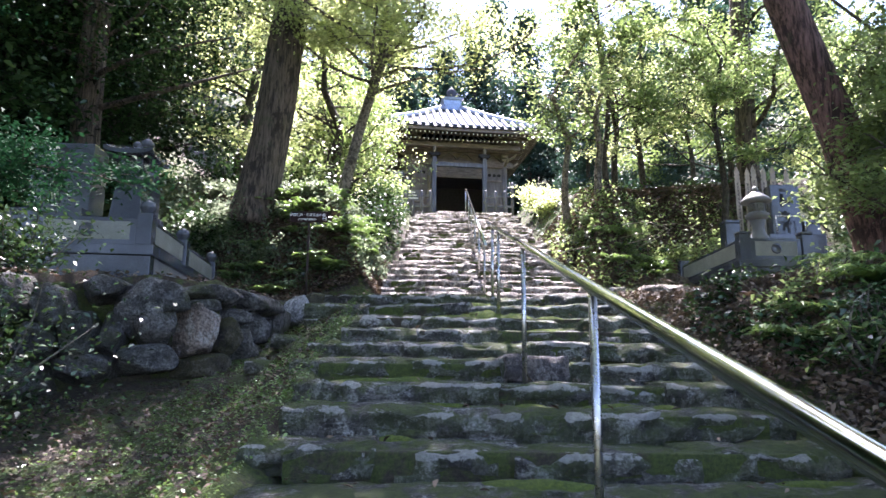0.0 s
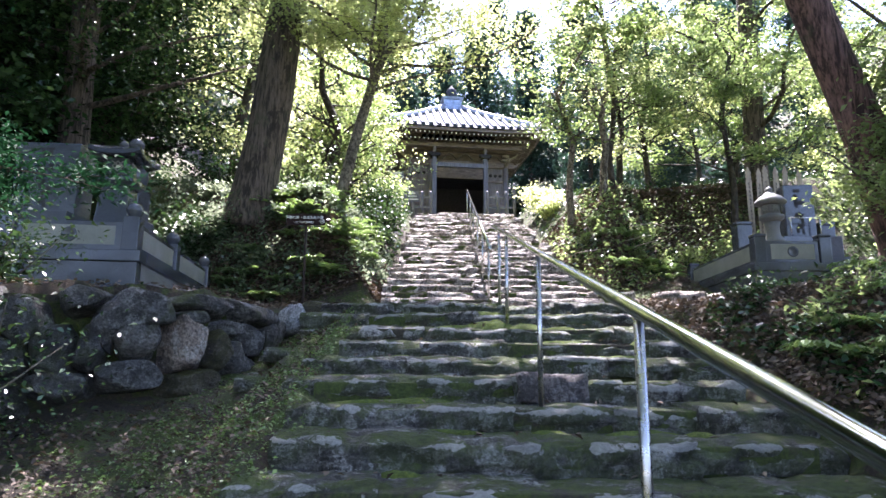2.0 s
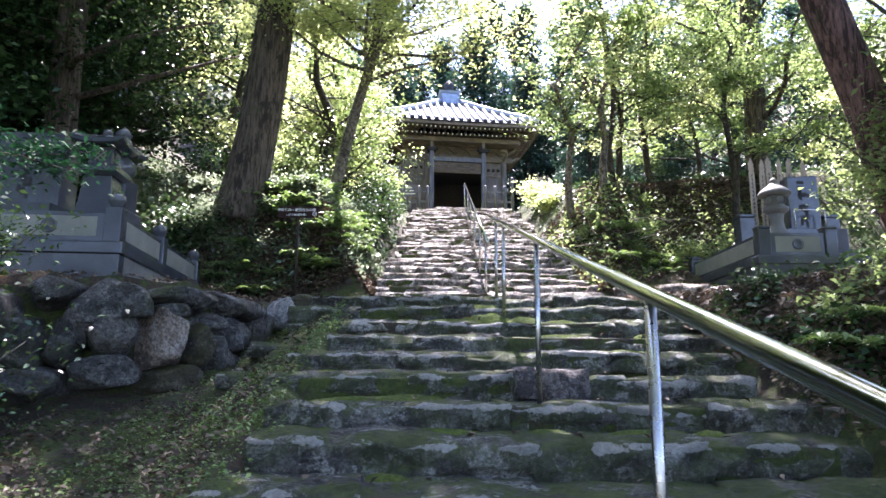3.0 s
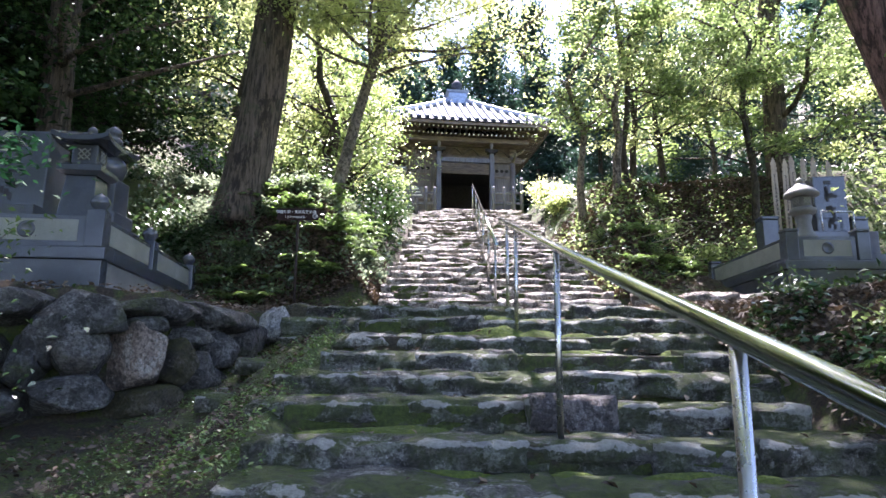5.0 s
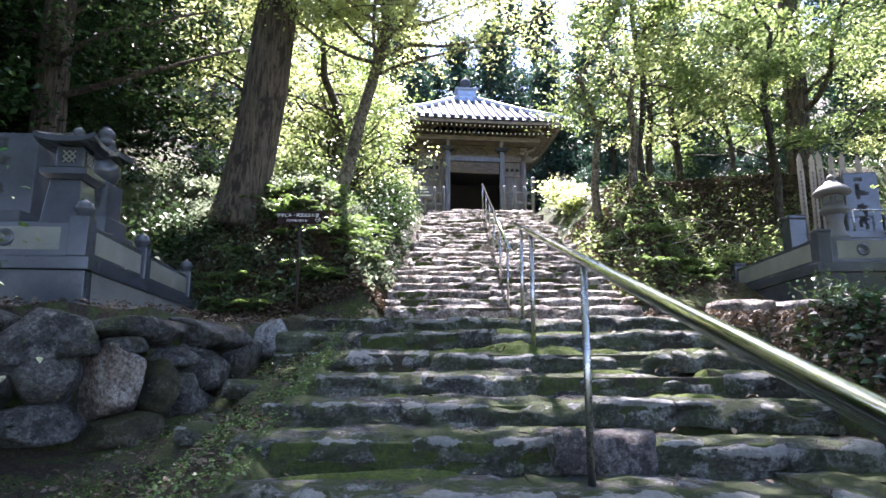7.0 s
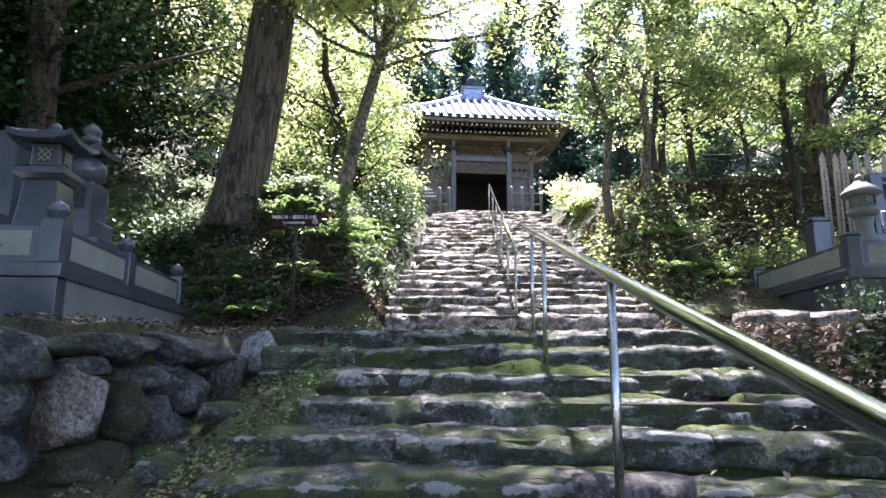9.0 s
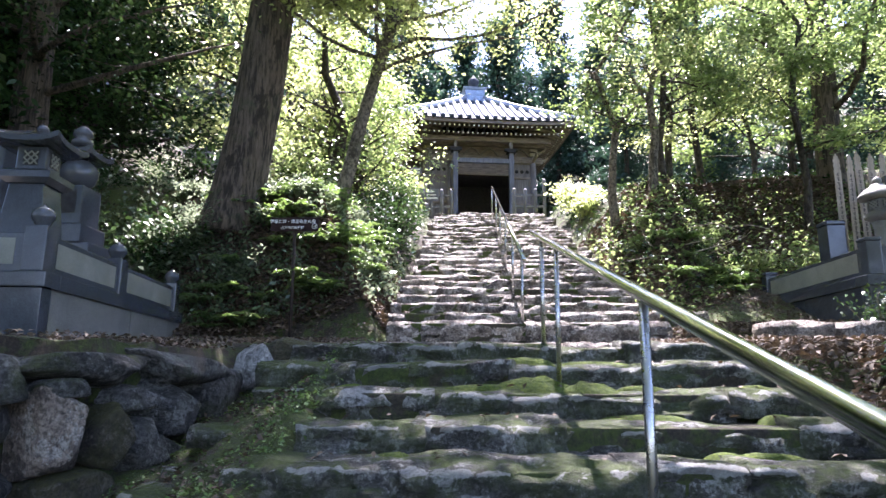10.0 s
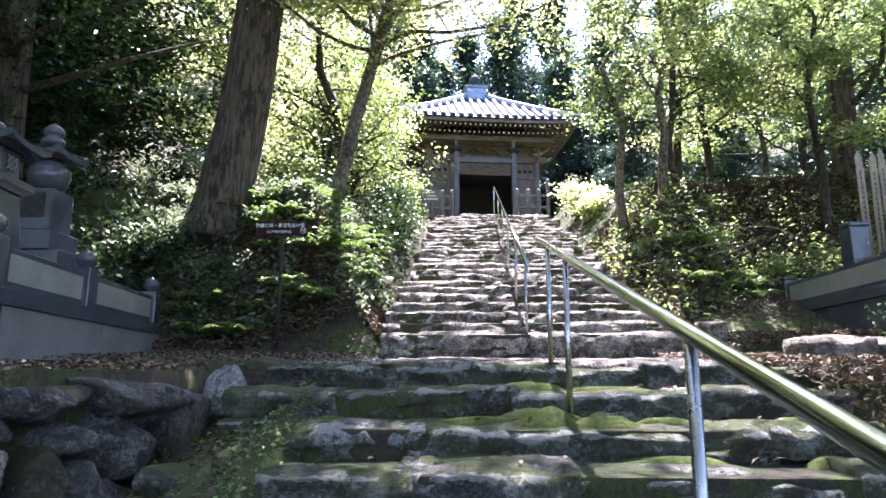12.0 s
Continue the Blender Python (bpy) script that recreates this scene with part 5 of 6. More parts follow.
def tree(name, label, at, spine, radii, bark, leaf, limbs, leaf_size, per, spread, seed, first=0.4, limb_len=3.0, sides=14, extra=None, flare=0.5, rough=0.12, flat=0.55, tips=9, lift=0.1, category="tree", gaps=False, openness=0.0):
    """A tapered trunk along spine with limbs, twigs and a crown of separate leaves."""
    rng = random.Random(seed)
    ob = thing(name, label, category, at)
    bm = bmesh.new()
    fine, rr = [], []
    for (a, ra), (b, rb) in zip(zip(spine, radii), list(zip(spine, radii))[1:]):
        for k in range(5):
            f = k / 5
            fine.append(Vector(a).lerp(Vector(b), f))
            rr.append(ra + (rb - ra) * f)
    fine.append(Vector(spine[-1]))
    rr.append(radii[-1])
    tube(bm, fine, rr, sides, rough, seed * 1.7, flare)
    part("trunk", bm, bark, ob, "", True)
    places = []
    total = len(fine) - 1
    for k in range(limbs):
        f = first + (1 - first) * (k + rng.random() * 0.6) / limbs
        i = min(total - 1, int(f * total))
        start = fine[i]
        a = rng.uniform(0, 2 * math.pi)
        ln = limb_len * (1.15 - 0.6 * (f - first) / max(0.01, 1 - first)) * rng.uniform(0.7, 1.2)
        pts = limb_points(start, (math.cos(a), math.sin(a), lift + 0.25), ln, rng, 6, lift * 0.4)
        r0 = min(rr[i] * 0.32, 0.014 + 0.014 * ln)
        bm = bmesh.new()
        tube(bm, pts, [r0 * (1 - 0.85 * j / 6) + 0.004 for j in range(7)], 7)
        for j in range(tips):
            q = pts[rng.randint(2, 6)]
            tw = limb_points(q, (rng.gauss(0, 1), rng.gauss(0, 1), rng.gauss(0.1, 0.4)), ln * rng.uniform(0.18, 0.38), rng, 3, 0.05)
            tube(bm, tw, [0.010, 0.008, 0.006, 0.003], 4)
            places += tw[1:]
        part("limb", bm, bark, ob, "", True)
    if extra:
        places += [Vector(p) for p in extra]
    if gaps:
        # boughs stand apart in leafy layers with open air between
        shift = Vector((seed * 3.3, seed * 1.9, 0))
        places = [p for p in places if noise.noise(Vector((p.x * 1.0, p.y * 1.0, p.z * 1.8)) + shift) > openness]
    if places:
        c = clumps([tuple(p) for p in places], per, spread, flat)
        c = c[shaded(c, at)]
        crown = new("crown", leaf_mesh("crown", leaf, c, leaf_size, leaf_size * 0.5))
        crown.parent = ob
    return ob


# the big cedar on the bank
tree("cedar_tree", "tall thick cedar with ridged brown bark on the bank", (-3.5, 12.25, 4.85),
     [(-0.14, 0.0, -0.5), (-0.07, 0.0, 0.35), (0.07, 0.0, 1.26), (0.19, 0.0, 2.5), (0.30, 0.0, 3.6), (0.58, 0.1, 6.5), (1.1, 0.2, 11.0)], [0.54, 0.43, 0.375, 0.365, 0.36, 0.32, 0.22],
     BARK, LEAF_MID, 18, 0.15, 20, 0.34, 3, 0.76, 4.4, 22, flare=0.25)
# the leaning slim tree beside the sign
tree("maple_tree", "slim leaning tree with mottled bark and light green leaves", (-2.24, 12.75, 4.48),
     [(-0.12, 0, -0.6), (0, 0, 0.0), (0.15, 0, 0.56), (0.31, 0, 1.18), (0.51, 0, 2.09), (0.71, 0.0, 2.85), (0.87, 0.0, 3.47), (0.98, 0, 3.98), (0.93, 0.1, 4.7), (1.2, 0.1, 6.4), (1.6, -0.2, 8.8)], [0.17, 0.135, 0.12, 0.115, 0.105, 0.10, 0.12, 0.085, 0.075, 0.055, 0.03],
     BARK_GREY, LEAF_BRIGHT, 24, 0.09, 58, 0.32, 8, 0.5, 3.1, 14, flare=0.2, flat=0.3, lift=0.0)
# the reddish cedar beside the steps, leaning away
tree("cedar_tree", "leaning cedar with reddish furrowed bark", (5.55, 8.0, 2.9),
     [(0, 0, -0.4), (-0.08, 0, 0.4), (-0.42, 0, 1.75), (-0.98, 0, 3.6), (-1.6, 0.0, 5.8), (-2.3, 0.2, 8.2), (-3.1, 1.4, 11.8)], [0.34, 0.28, 0.25, 0.235, 0.21, 0.17, 0.10],
     BARK_RED, LEAF_MID, 26, 0.18, 50, 0.5, 13, 0.66, 5.0, 18)
# the dark trunk on the far side of the grave plot
tree("cedar_tree", "slender dark-barked cedar behind the graves", (8.05, 16.6, 5.9), [(0, 0, -0.5), (0.02, 0, 0.6), (0.05, 0, 2.1), (0.12, 0, 4.4), (0.2, 0, 8), (0.3, 0, 11)],
     [0.34, 0.29, 0.27, 0.25, 0.21, 0.15], BARK, LEAF_MID, 14, 0.12, 40, 0.33, 17, 0.4, 3.0)
# the dark trunk behind the other grave
tree("oak_tree", "dark evergreen oak behind the grave plot", (-6.9, 12.0, 4.6), [(0, 0, -0.6), (0, 0, 0.5), (-0.05, 0, 1.5), (-0.1, 0, 4), (0.1, 0, 7.5), (0.3, -0.2, 11)],
     [0.38, 0.30, 0.27, 0.25, 0.2, 0.13], BARK, LEAF_DARK, 22, 0.10, 36, 0.36, 23, 0.45, 2.8)


def broadleaf(at, height, reach, leaf, seed, size=0.12, per=40, limbs=14, bark=BARK_DULL, label="", first=0.3, r=0.16, spread=0.34, flat=0.55, lift=0.1, openness=0.0):
    rng = random.Random(seed)
    lean = [(rng.uniform(-0.11, 0.11) * height * f, rng.uniform(-0.11, 0.11) * height * f, height * f) for f in (0.15, 0.28, 0.45, 0.7, 1.0)]
    return tree("tree", label, at, [(0, 0, -0.4)] + lean, [r * 1.2, r, r * 0.92, r * 0.82, r * 0.6, r * 0.25], bark, leaf, limbs, size, per, spread, seed, first, reach, 10, flare=0.3, flat=flat, lift=lift, gaps=leaf is not LEAF_DARK, openness=openness)


SUNNY = "young broadleaf tree with sunlit yellow-green leaves"
SHADY = "dense evergreen tree with dark glossy leaves"
# tree added for shade: its crown stands above view and darkens the oak
broadleaf((-8.6, 16.2, gz(-8.6, 16.2)), 11.5, 3.4, LEAF_DARK, 231, 0.19, 46, 22, BARK, SHADY, 0.42, 0.2, 0.42)
# trees over the right bank
for k, (x, y, h, reach, leaf, size, per, limbs, first) in enumerate((
        (3.9, 15.0, 5.2, 1.4, LEAF_FRESH, 0.10, 34, 14, 0.34), (4.5, 16.6, 6.5, 2.3, LEAF_FRESH, 0.12, 40, 16, 0.36),
        (5.6, 17.5, 7.0, 2.6, LEAF_BRIGHT, 0.11, 32, 18, 0.22), (6.8, 15.4, 6.0, 2.2, LEAF_FRESH, 0.12, 24, 12, 0.3), (9.9, 14.6, 7.5, 2.8, LEAF_BRIGHT, 0.13, 34, 14, 0.25),
        (7.9, 20.0, 5.5, 2.6, LEAF_FRESH, 0.15, 30, 14, 0.25), (12.2, 19.0, 7.0, 3.0, LEAF_FRESH, 0.15, 34, 14, 0.25),
        (12.8, 13.0, 8.0, 3.2, LEAF_MID, 0.13, 36, 14, 0.2))):
    broadleaf((x, y, gz(x, y)), h, reach, leaf, 100 + k, size * 0.92, int(per * 1.45), limbs, label=SHADY if leaf is LEAF_MID else SUNNY, first=first, r=0.045 + 0.005 * h, spread=0.26, flat=0.28, lift=-0.02, openness=0.07)
# trees behind the left bank
for k, (x, y, h, reach, leaf, size, per, limbs, first) in enumerate((
        (-2.7, 15.4, 4.2, 1.4, LEAF_FRESH, 0.10, 28, 16, 0.12), (-3.6, 17.4, 5.4, 2.2, LEAF_BRIGHT, 0.12, 28, 15, 0.15), (-2.7, 18.0, 4.2, 1.5, LEAF_FRESH, 0.10, 40, 18, 0.12),
        (-6.0, 18.5, 8.0, 3.0, LEAF_BRIGHT, 0.13, 40, 18, 0.2), (-8.5, 15.0, 8.5, 3.2, LEAF_DARK, 0.12, 50, 20, 0.15),
        (-9.5, 11.0, 8.5, 3.2, LEAF_DARK, 0.12, 50, 20, 0.12), (-9.6, 9.2, 8.0, 2.8, LEAF_DARK, 0.11, 50, 20, 0.15), (-6.0, 24.0, 9.0, 3.4, LEAF_BRIGHT, 0.16, 34, 18, 0.2),
        (-10.5, 21.0, 10.0, 3.8, LEAF_MID, 0.16, 36, 18, 0.2), (-8.2, 15.2, 7.0, 2.3, LEAF_DARK, 0.11, 60, 22, 0.1), (-8.2, 12.4, 7.5, 2.4, LEAF_DARK, 0.11, 60, 22, 0.1), (-12.0, 14.5, 10, 3.8, LEAF_DARK, 0.14, 50, 20, 0.1), (-11.5, 8.5, 10, 3.6, LEAF_DARK, 0.13, 50, 20, 0.1), (-11.5, 18.0, 11, 3.8, LEAF_DARK, 0.15, 46, 20, 0.1), (-3.6, 23.5, 5.5, 2.2, LEAF_BRIGHT, 0.13, 34, 16, 0.2))):
    broadleaf((x, y, gz(x, y)), h, reach, leaf, 200 + k, size * (1.35 if leaf is LEAF_DARK else 1.15), int(per * (0.85 if leaf is LEAF_DARK else 0.62)), limbs, label=SHADY if leaf in (LEAF_DARK, LEAF_MID) else SUNNY, first=first, r=0.10 + 0.008 * h, flat=0.26 if leaf is LEAF_BRIGHT else 0.55, lift=-0.02 if leaf is LEAF_BRIGHT else 0.1)


# conifers on the hill behind the hall
def conifer(at, height, reach, seed, label="tall blue-green conifer on the hill behind the hall"):
    rng = random.Random(seed)
    ob = thing("conifer", label, "tree", at, 0, "conifers on the hill")
    bm = bmesh.new()
    tube(bm, [(0, 0, -0.5), (0, 0, height * 0.5), (0, 0, height)], [0.25, 0.16, 0.03], 8)
    part("trunk", bm, BARK, ob, "", True)
    pts = []
    for k in range(46):
        f = 0.12 + 0.88 * k / 46
        a = rng.uniform(0, 6.28)
        r = reach * (1 - f) ** 0.8 + 0.15
        for j in range(5):
            q = r * (j + 1) / 5
            pts.append((math.cos(a) * q, math.sin(a) * q, height * f - 0.16 * q * q / max(0.4, reach)))
    crown = new("crown", leaf_mesh("crown", LEAF_BLUE, clumps(pts, 40, 0.40, 0.55), 0.40, 0.13, 0.6, 0.35))
    crown.parent = ob
    return ob


first_conifers = [conifer((-3.0, 38, gz(-3, 38)), 13, 3.0, 1), conifer((2.0, 40, gz(2, 40)), 14, 3.2, 2)]
for k, (x, y, s) in enumerate(((8.0, 24.5, 0.5), (10.8, 23.5, 0.55), (14.5, 23.5, 0.65), (16.5, 28.0, 0.85), (11.0, 29.5, 0.7), (6.0, 26.0, 0.45), (9.0, 27.5, 0.62), (13.0, 26.5, 0.7), (6.6, 30.0, 0.6), (-5.4, 29.0, 0.7), (4.6, 33.5, 0.75), (7.0, 33.5, 0.8), (1.2, 34.5, 0.7), (-2.2, 33.5, 0.7), (-5.2, 34.0, 0.8), (10.5, 34.5, 0.9), (0.0, 43, 1.0), (5.5, 41, 1.0), (9.5, 44, 1.1), (-7.5, 42, 1.1), (-12, 40, 1.1), (14, 41, 1.0), (-17, 44, 1.2), (19, 44, 1.2), (-1.5, 37, 0.8), (7.5, 36, 0.85), (3.8, 48, 1.2), (-5, 50, 1.2), (12, 51, 1.2))):
    copy_thing(first_conifers[k % 2], pose(x, y, gz(x, y), 0, 0, 57 * k) @ Matrix.Diagonal((s, s, s, 1)))


# the small evergreen before the reddish cedar
broadleaf((5.35, 6.9, gz(5.35, 6.9)), 3.0, 1.4, LEAF_MID, 401, 0.085, 60, 22, BARK, "small leafy evergreen tree before the reddish cedar", 0.3, 0.06, 0.22)
broadleaf((6.3, 7.7, gz(6.3, 7.7)), 3.6, 1.6, LEAF_MID, 402, 0.085, 60, 20, BARK, "small leafy evergreen tree beside the cedar", 0.25, 0.07, 0.25)
# slim bare stems on the right bank
for k, (x, y, h, lean) in enumerate(((3.0, 15.2, 3.4, -0.10), (3.6, 14.7, 3.0, -0.12))):
    broadleaf((x, y, gz(x, y)), h + 1.2, 0.8, (LEAF_MID, LEAF_BRIGHT)[k % 2], 420 + k, 0.10, 15, 8, BARK_GREY, "slim leaning tree with a bare stem on the bank", 0.62, 0.085, 0.22)

# ---- low growth ----
def scatter(count, x0, x1, y0, y1, keep):
    x, y = NP.uniform(x0, x1, count), NP.uniform(y0, y1, count)
    ok = keep(x, y)
    x, y = x[ok], y[ok]
    return x, y, ground_height(x, y)


def bush(at, r, h, leaf, size, count, label, name="bush"):
    ob = thing(name, label, "bush", at)
    rng = random.Random(int(abs(at[0] * 977 + at[1] * 131)))
    bm = bmesh.new()
    tips = []
    for k in range(14):
        a = rng.uniform(0, 6.28)
        pts = limb_points((rng.gauss(0, 0.05), rng.gauss(0, 0.05), -0.08), (math.cos(a) * r, math.sin(a) * r, h * rng.uniform(0.6, 1.6)), math.hypot(r, h) * rng.uniform(0.6, 1.0), rng, 5, 0.05, 0.2)
        tube(bm, pts, [0.014, 0.012, 0.01, 0.008, 0.006, 0.003], 5)
        tips += pts[1:]
    part("stem", bm, BARK_GREY, ob, "", True)
    crown = new("leaves", leaf_mesh("leaves", leaf, clumps([tuple(p) for p in tips], max(1, count // len(tips)), 0.20 * max(r, h), 0.8), size, size * 0.5))
    crown.parent = ob
    return ob


for k, (x, y, r, h, leaf, size, count) in enumerate((
        (-3.3, 11.5, 0.45, 0.4, LEAF_GLOSS, 0.09, 1000), (-4.05, 11.95, 0.35, 0.7, LEAF_GLOSS, 0.085, 1700), (-4.40, 11.9, 0.4, 0.62, LEAF_GLOSS, 0.085, 1700), (-4.7, 11.7, 0.35, 0.5, LEAF_GLOSS, 0.085, 1200), (-2.5, 12.1, 0.35, 0.3, LEAF_GLOSS, 0.08, 700),
        (-1.55, 13.3, 0.4, 0.4, LEAF_DARK, 0.08, 1300), (-1.5, 14.2, 0.55, 0.7, LEAF_DARK, 0.09, 2200), (-1.55, 15.6, 0.6, 0.8, LEAF_DARK, 0.09, 2400), (-1.7, 17.2, 0.6, 0.8, LEAF_MID, 0.09, 2400),
        (-2.8, 13.9, 0.6, 0.6, LEAF_DARK, 0.09, 1500), (-4.5, 11.9, 0.75, 0.75, LEAF_DARK, 0.10, 2600), (-5.4, 11.5, 0.9, 1.2, LEAF_DARK, 0.10, 2600), (-6.6, 10.9, 0.9, 1.2, LEAF_DARK, 0.10, 2600),
        (-3.4, 14.0, 0.9, 1.2, LEAF_MID, 0.10, 2400), (-4.9, 14.2, 0.8, 0.9, LEAF_DARK, 0.10, 2000), (-1.75, 19.5, 0.7, 0.8, LEAF_MID, 0.10, 2000),
        (2.95, 17.8, 0.45, 0.5, LEAF_BRIGHT, 0.10, 1600), (2.9, 19.2, 0.5, 0.65, LEAF_BRIGHT, 0.11, 1800), (4.2, 14.2, 0.5, 0.32, LEAF_MID, 0.09, 900),
        (5.2, 14.4, 0.6, 0.4, LEAF_MID, 0.10, 1000), (6.4, 14.0, 0.7, 0.6, LEAF_MID, 0.10, 1500), (4.55, 9.7, 0.30, 0.55, LEAF_DARK, 0.07, 700), (5.3, 9.5, 0.35, 0.35, LEAF_DARK, 0.07, 600),
        (6.6, 8.6, 0.9, 1.2, LEAF_MID, 0.09, 2600), (7.6, 10.0, 0.9, 1.3, LEAF_MID, 0.09, 2600), (-4.2, 6.1, 0.55, 0.8, LEAF_DARK, 0.07, 2600), (-3.15, 4.35, 0.42, 1.35, LEAF_DARK, 0.05, 3600), (-3.7, 4.6, 0.5, 1.5, LEAF_DARK, 0.055, 3000), (-3.45, 4.0, 0.4, 0.7, LEAF_DARK, 0.05, 2000))):
    bush((x, y, gz(x, y)), r, h, leaf, size, count, {LEAF_BRIGHT: "sunlit light green shrub on the bank", LEAF_MID: "leafy green shrub on the bank", LEAF_DARK: "dark glossy evergreen shrub", LEAF_GLOSS: "glossy-leaved shrub glinting in the sun"}[leaf])


for k in range(26):
    if k < 14:
        x, y = -1.3 - 3.4 * RNG.random(), 10.95 + 2.6 * RNG.random()
    else:
        x, y = 2.7 + 2.6 * RNG.random(), 0
        y = 11.2 + (x - 2.4) * 1.1 + 2.2 * RNG.random()
    leaf = RNG.choice((LEAF_GLOSS, LEAF_GLOSS, LEAF_GLOSS, LEAF_FERN)) if k < 14 else RNG.choice((LEAF_MID, LEAF_DARK))
    bush((x, y, gz(x, y)), RNG.uniform(0.18, 0.32), RNG.uniform(0.12, 0.3), leaf, RNG.uniform(0.07, 0.11) if k < 14 else RNG.uniform(0.045, 0.065), 650,
         {LEAF_GLOSS: "low plant with glossy leaves on the bank", LEAF_FERN: "low fresh green fern-like plant on the bank", LEAF_MID: "low leafy green plant on the bank", LEAF_DARK: "low dark glossy plant on the bank"}[leaf], "shrub")


def stuff(name, label, category, me):
    return tagged(new(name, me), label, category, kind="stuff")


# leaf litter on the soil
def off_steps(x, y):
    return (x < -1.05) | (x > 2.0)


x, y, z = scatter(95000, -5.5, 7.5, -1, 13.5, lambda x, y: off_steps(x, y) & ~((x < -1.9) & (y > wall_line(x) - 0.05) & (y < wall_line(x) + 0.5)) & ~((x < -3.6) & (x > -7) & (y > 7.9) & (y < 10.4)))
stuff("leaf_litter", "brown fallen leaves on the soil", "leaves", leaf_mesh("leaf_litter", LITTER, np.stack([x, y, z + NP.uniform(0.01, 0.07, len(x))], -1), 0.046, 0.024, 0.6, 0.0))
# fallen leaves on the treads
pts = []
for y0, zz, x0, x1 in LOW_STEPS + HIGH_STEPS:
    for k in range(16):
        pts.append((RNG.uniform(x0, x1), y0 + RNG.uniform(0.08, 0.42), zz + 0.014))
stuff("fallen_leaves", "pale fallen leaves lying on the steps", "leaves", leaf_mesh("fallen_leaves", LITTER, np.array(pts), 0.055, 0.028, 0.25, 0.0))
# ground cover on the banks
x, y, z = scatter(46000, -9, 11, 9.5, 22, lambda x, y: ((x < -1.05) & (y > 12.4)) | ((x > 2.5) & (y > 11 + np.clip(x - 2.4, 0, 2.4) * 1.0) & ~((x > 4.6) & (x < 7.7) & (y < 13.2))))
keep = NP.uniform(0, 1, len(x)) < 0.35 + 0.65 * (np.sin(x * 3.1 + y) * np.sin(y * 2.3 - x) > 0.0)
stuff("undergrowth", "low green undergrowth on the banks", "plants", leaf_mesh("undergrowth", LEAF_DARK, np.stack([x, y, z + np.abs(NP.normal(0.06, 0.10, len(x)))], -1)[keep], 0.10, 0.05, 0.7, 0.1))
x, y, z = scatter(13000, -6.5, -1.05, 10.85, 13.6, lambda x, y: ~((x < -3.4) & (y < 11.1)) & ((np.sin(x * 3.7 + y) * np.sin(y * 3.1 - 2 * x) > -0.15)))
pile = np.sin(x * 5.3 + 2 * y) * np.sin(y * 4.1 - x)
stuff("undergrowth", "dense dark green undergrowth covering the steep bank", "plants", leaf_mesh("undergrowth", LEAF_GLOSS, np.stack([x, y - NP.uniform(0, 0.12, len(x)), z + np.abs(NP.normal(0.08, 0.10, len(x))) + 0.10 * np.clip(pile, 0, 1)], -1), 0.085, 0.045, 0.9, 0.5))
x, y, z = scatter(8000, 2.4, 8.5, 10.8, 16.0, lambda x, y: (y > 10.9 + np.clip(x - 2.4, 0, 2.4) * 1.05) & ~((x > 4.6) & (x < 7.8) & (y < 13.2)))
stuff("undergrowth", "dark fern-like undergrowth covering the earth bank", "plants", leaf_mesh("undergrowth", LEAF_MID, np.stack([x, y - NP.uniform(0, 0.1, len(x)), z + np.abs(NP.normal(0.05, 0.09, len(x)))], -1), 0.10, 0.05, 0.8, 0.2))
x, y, z = scatter(12000, -3.6, -0.85, 1.5, 8.6, lambda x, y: ((x > -1.85) | (y < wall_line(x) - 0.05)) & (np.sin(x * 4 + 1) * np.sin(y * 2.7) + 0.5 * np.sin(x * 11) * np.sin(y * 9) > 0.12))
stuff("low_herbs", "small green herbs in the soil", "plants", leaf_mesh("low_herbs", LEAF_FERN, np.stack([x, y, z + NP.uniform(0, 0.05, len(x)) + 0.01], -1), 0.034, 0.02, 0.6, 0.0))
x, y, z = scatter(46000, 2.2, 7.5, 1.5, 9.6, lambda x, y: (x > 2.25 + 0.1 * np.sin(y * 3)) & ((y < 6.6) | (x > 6.5)) & (np.sin(x * 2.3 + 0.5) * np.sin(y * 1.9 + 1) + 0.6 * np.sin(x * 7 + y) * np.sin(y * 6) > -0.1))
stuff("low_plants", "dark low plants among the leaf litter", "plants", leaf_mesh("low_plants", LEAF_DARK, np.stack([x, y, z + np.abs(NP.normal(0.04, 0.07, len(x)))], -1), 0.08, 0.04, 0.7, 0.1))
x, y, z = scatter(70000, 2.4, 8.0, 10.8, 16.5, lambda x, y: (y > 10.9 + np.clip(x - 2.4, 0, 2.4) * 1.05) & ~((x > 4.6) & (x < 7.8) & (y < 13.2)))
stuff("leaf_litter", "dry brown leaves on the earth bank", "leaves", leaf_mesh("leaf_litter", LITTER, np.stack([x, y - 0.03, z + NP.uniform(0.0, 0.06, len(x))], -1), 0.085, 0.042, 0.7, 0.1))
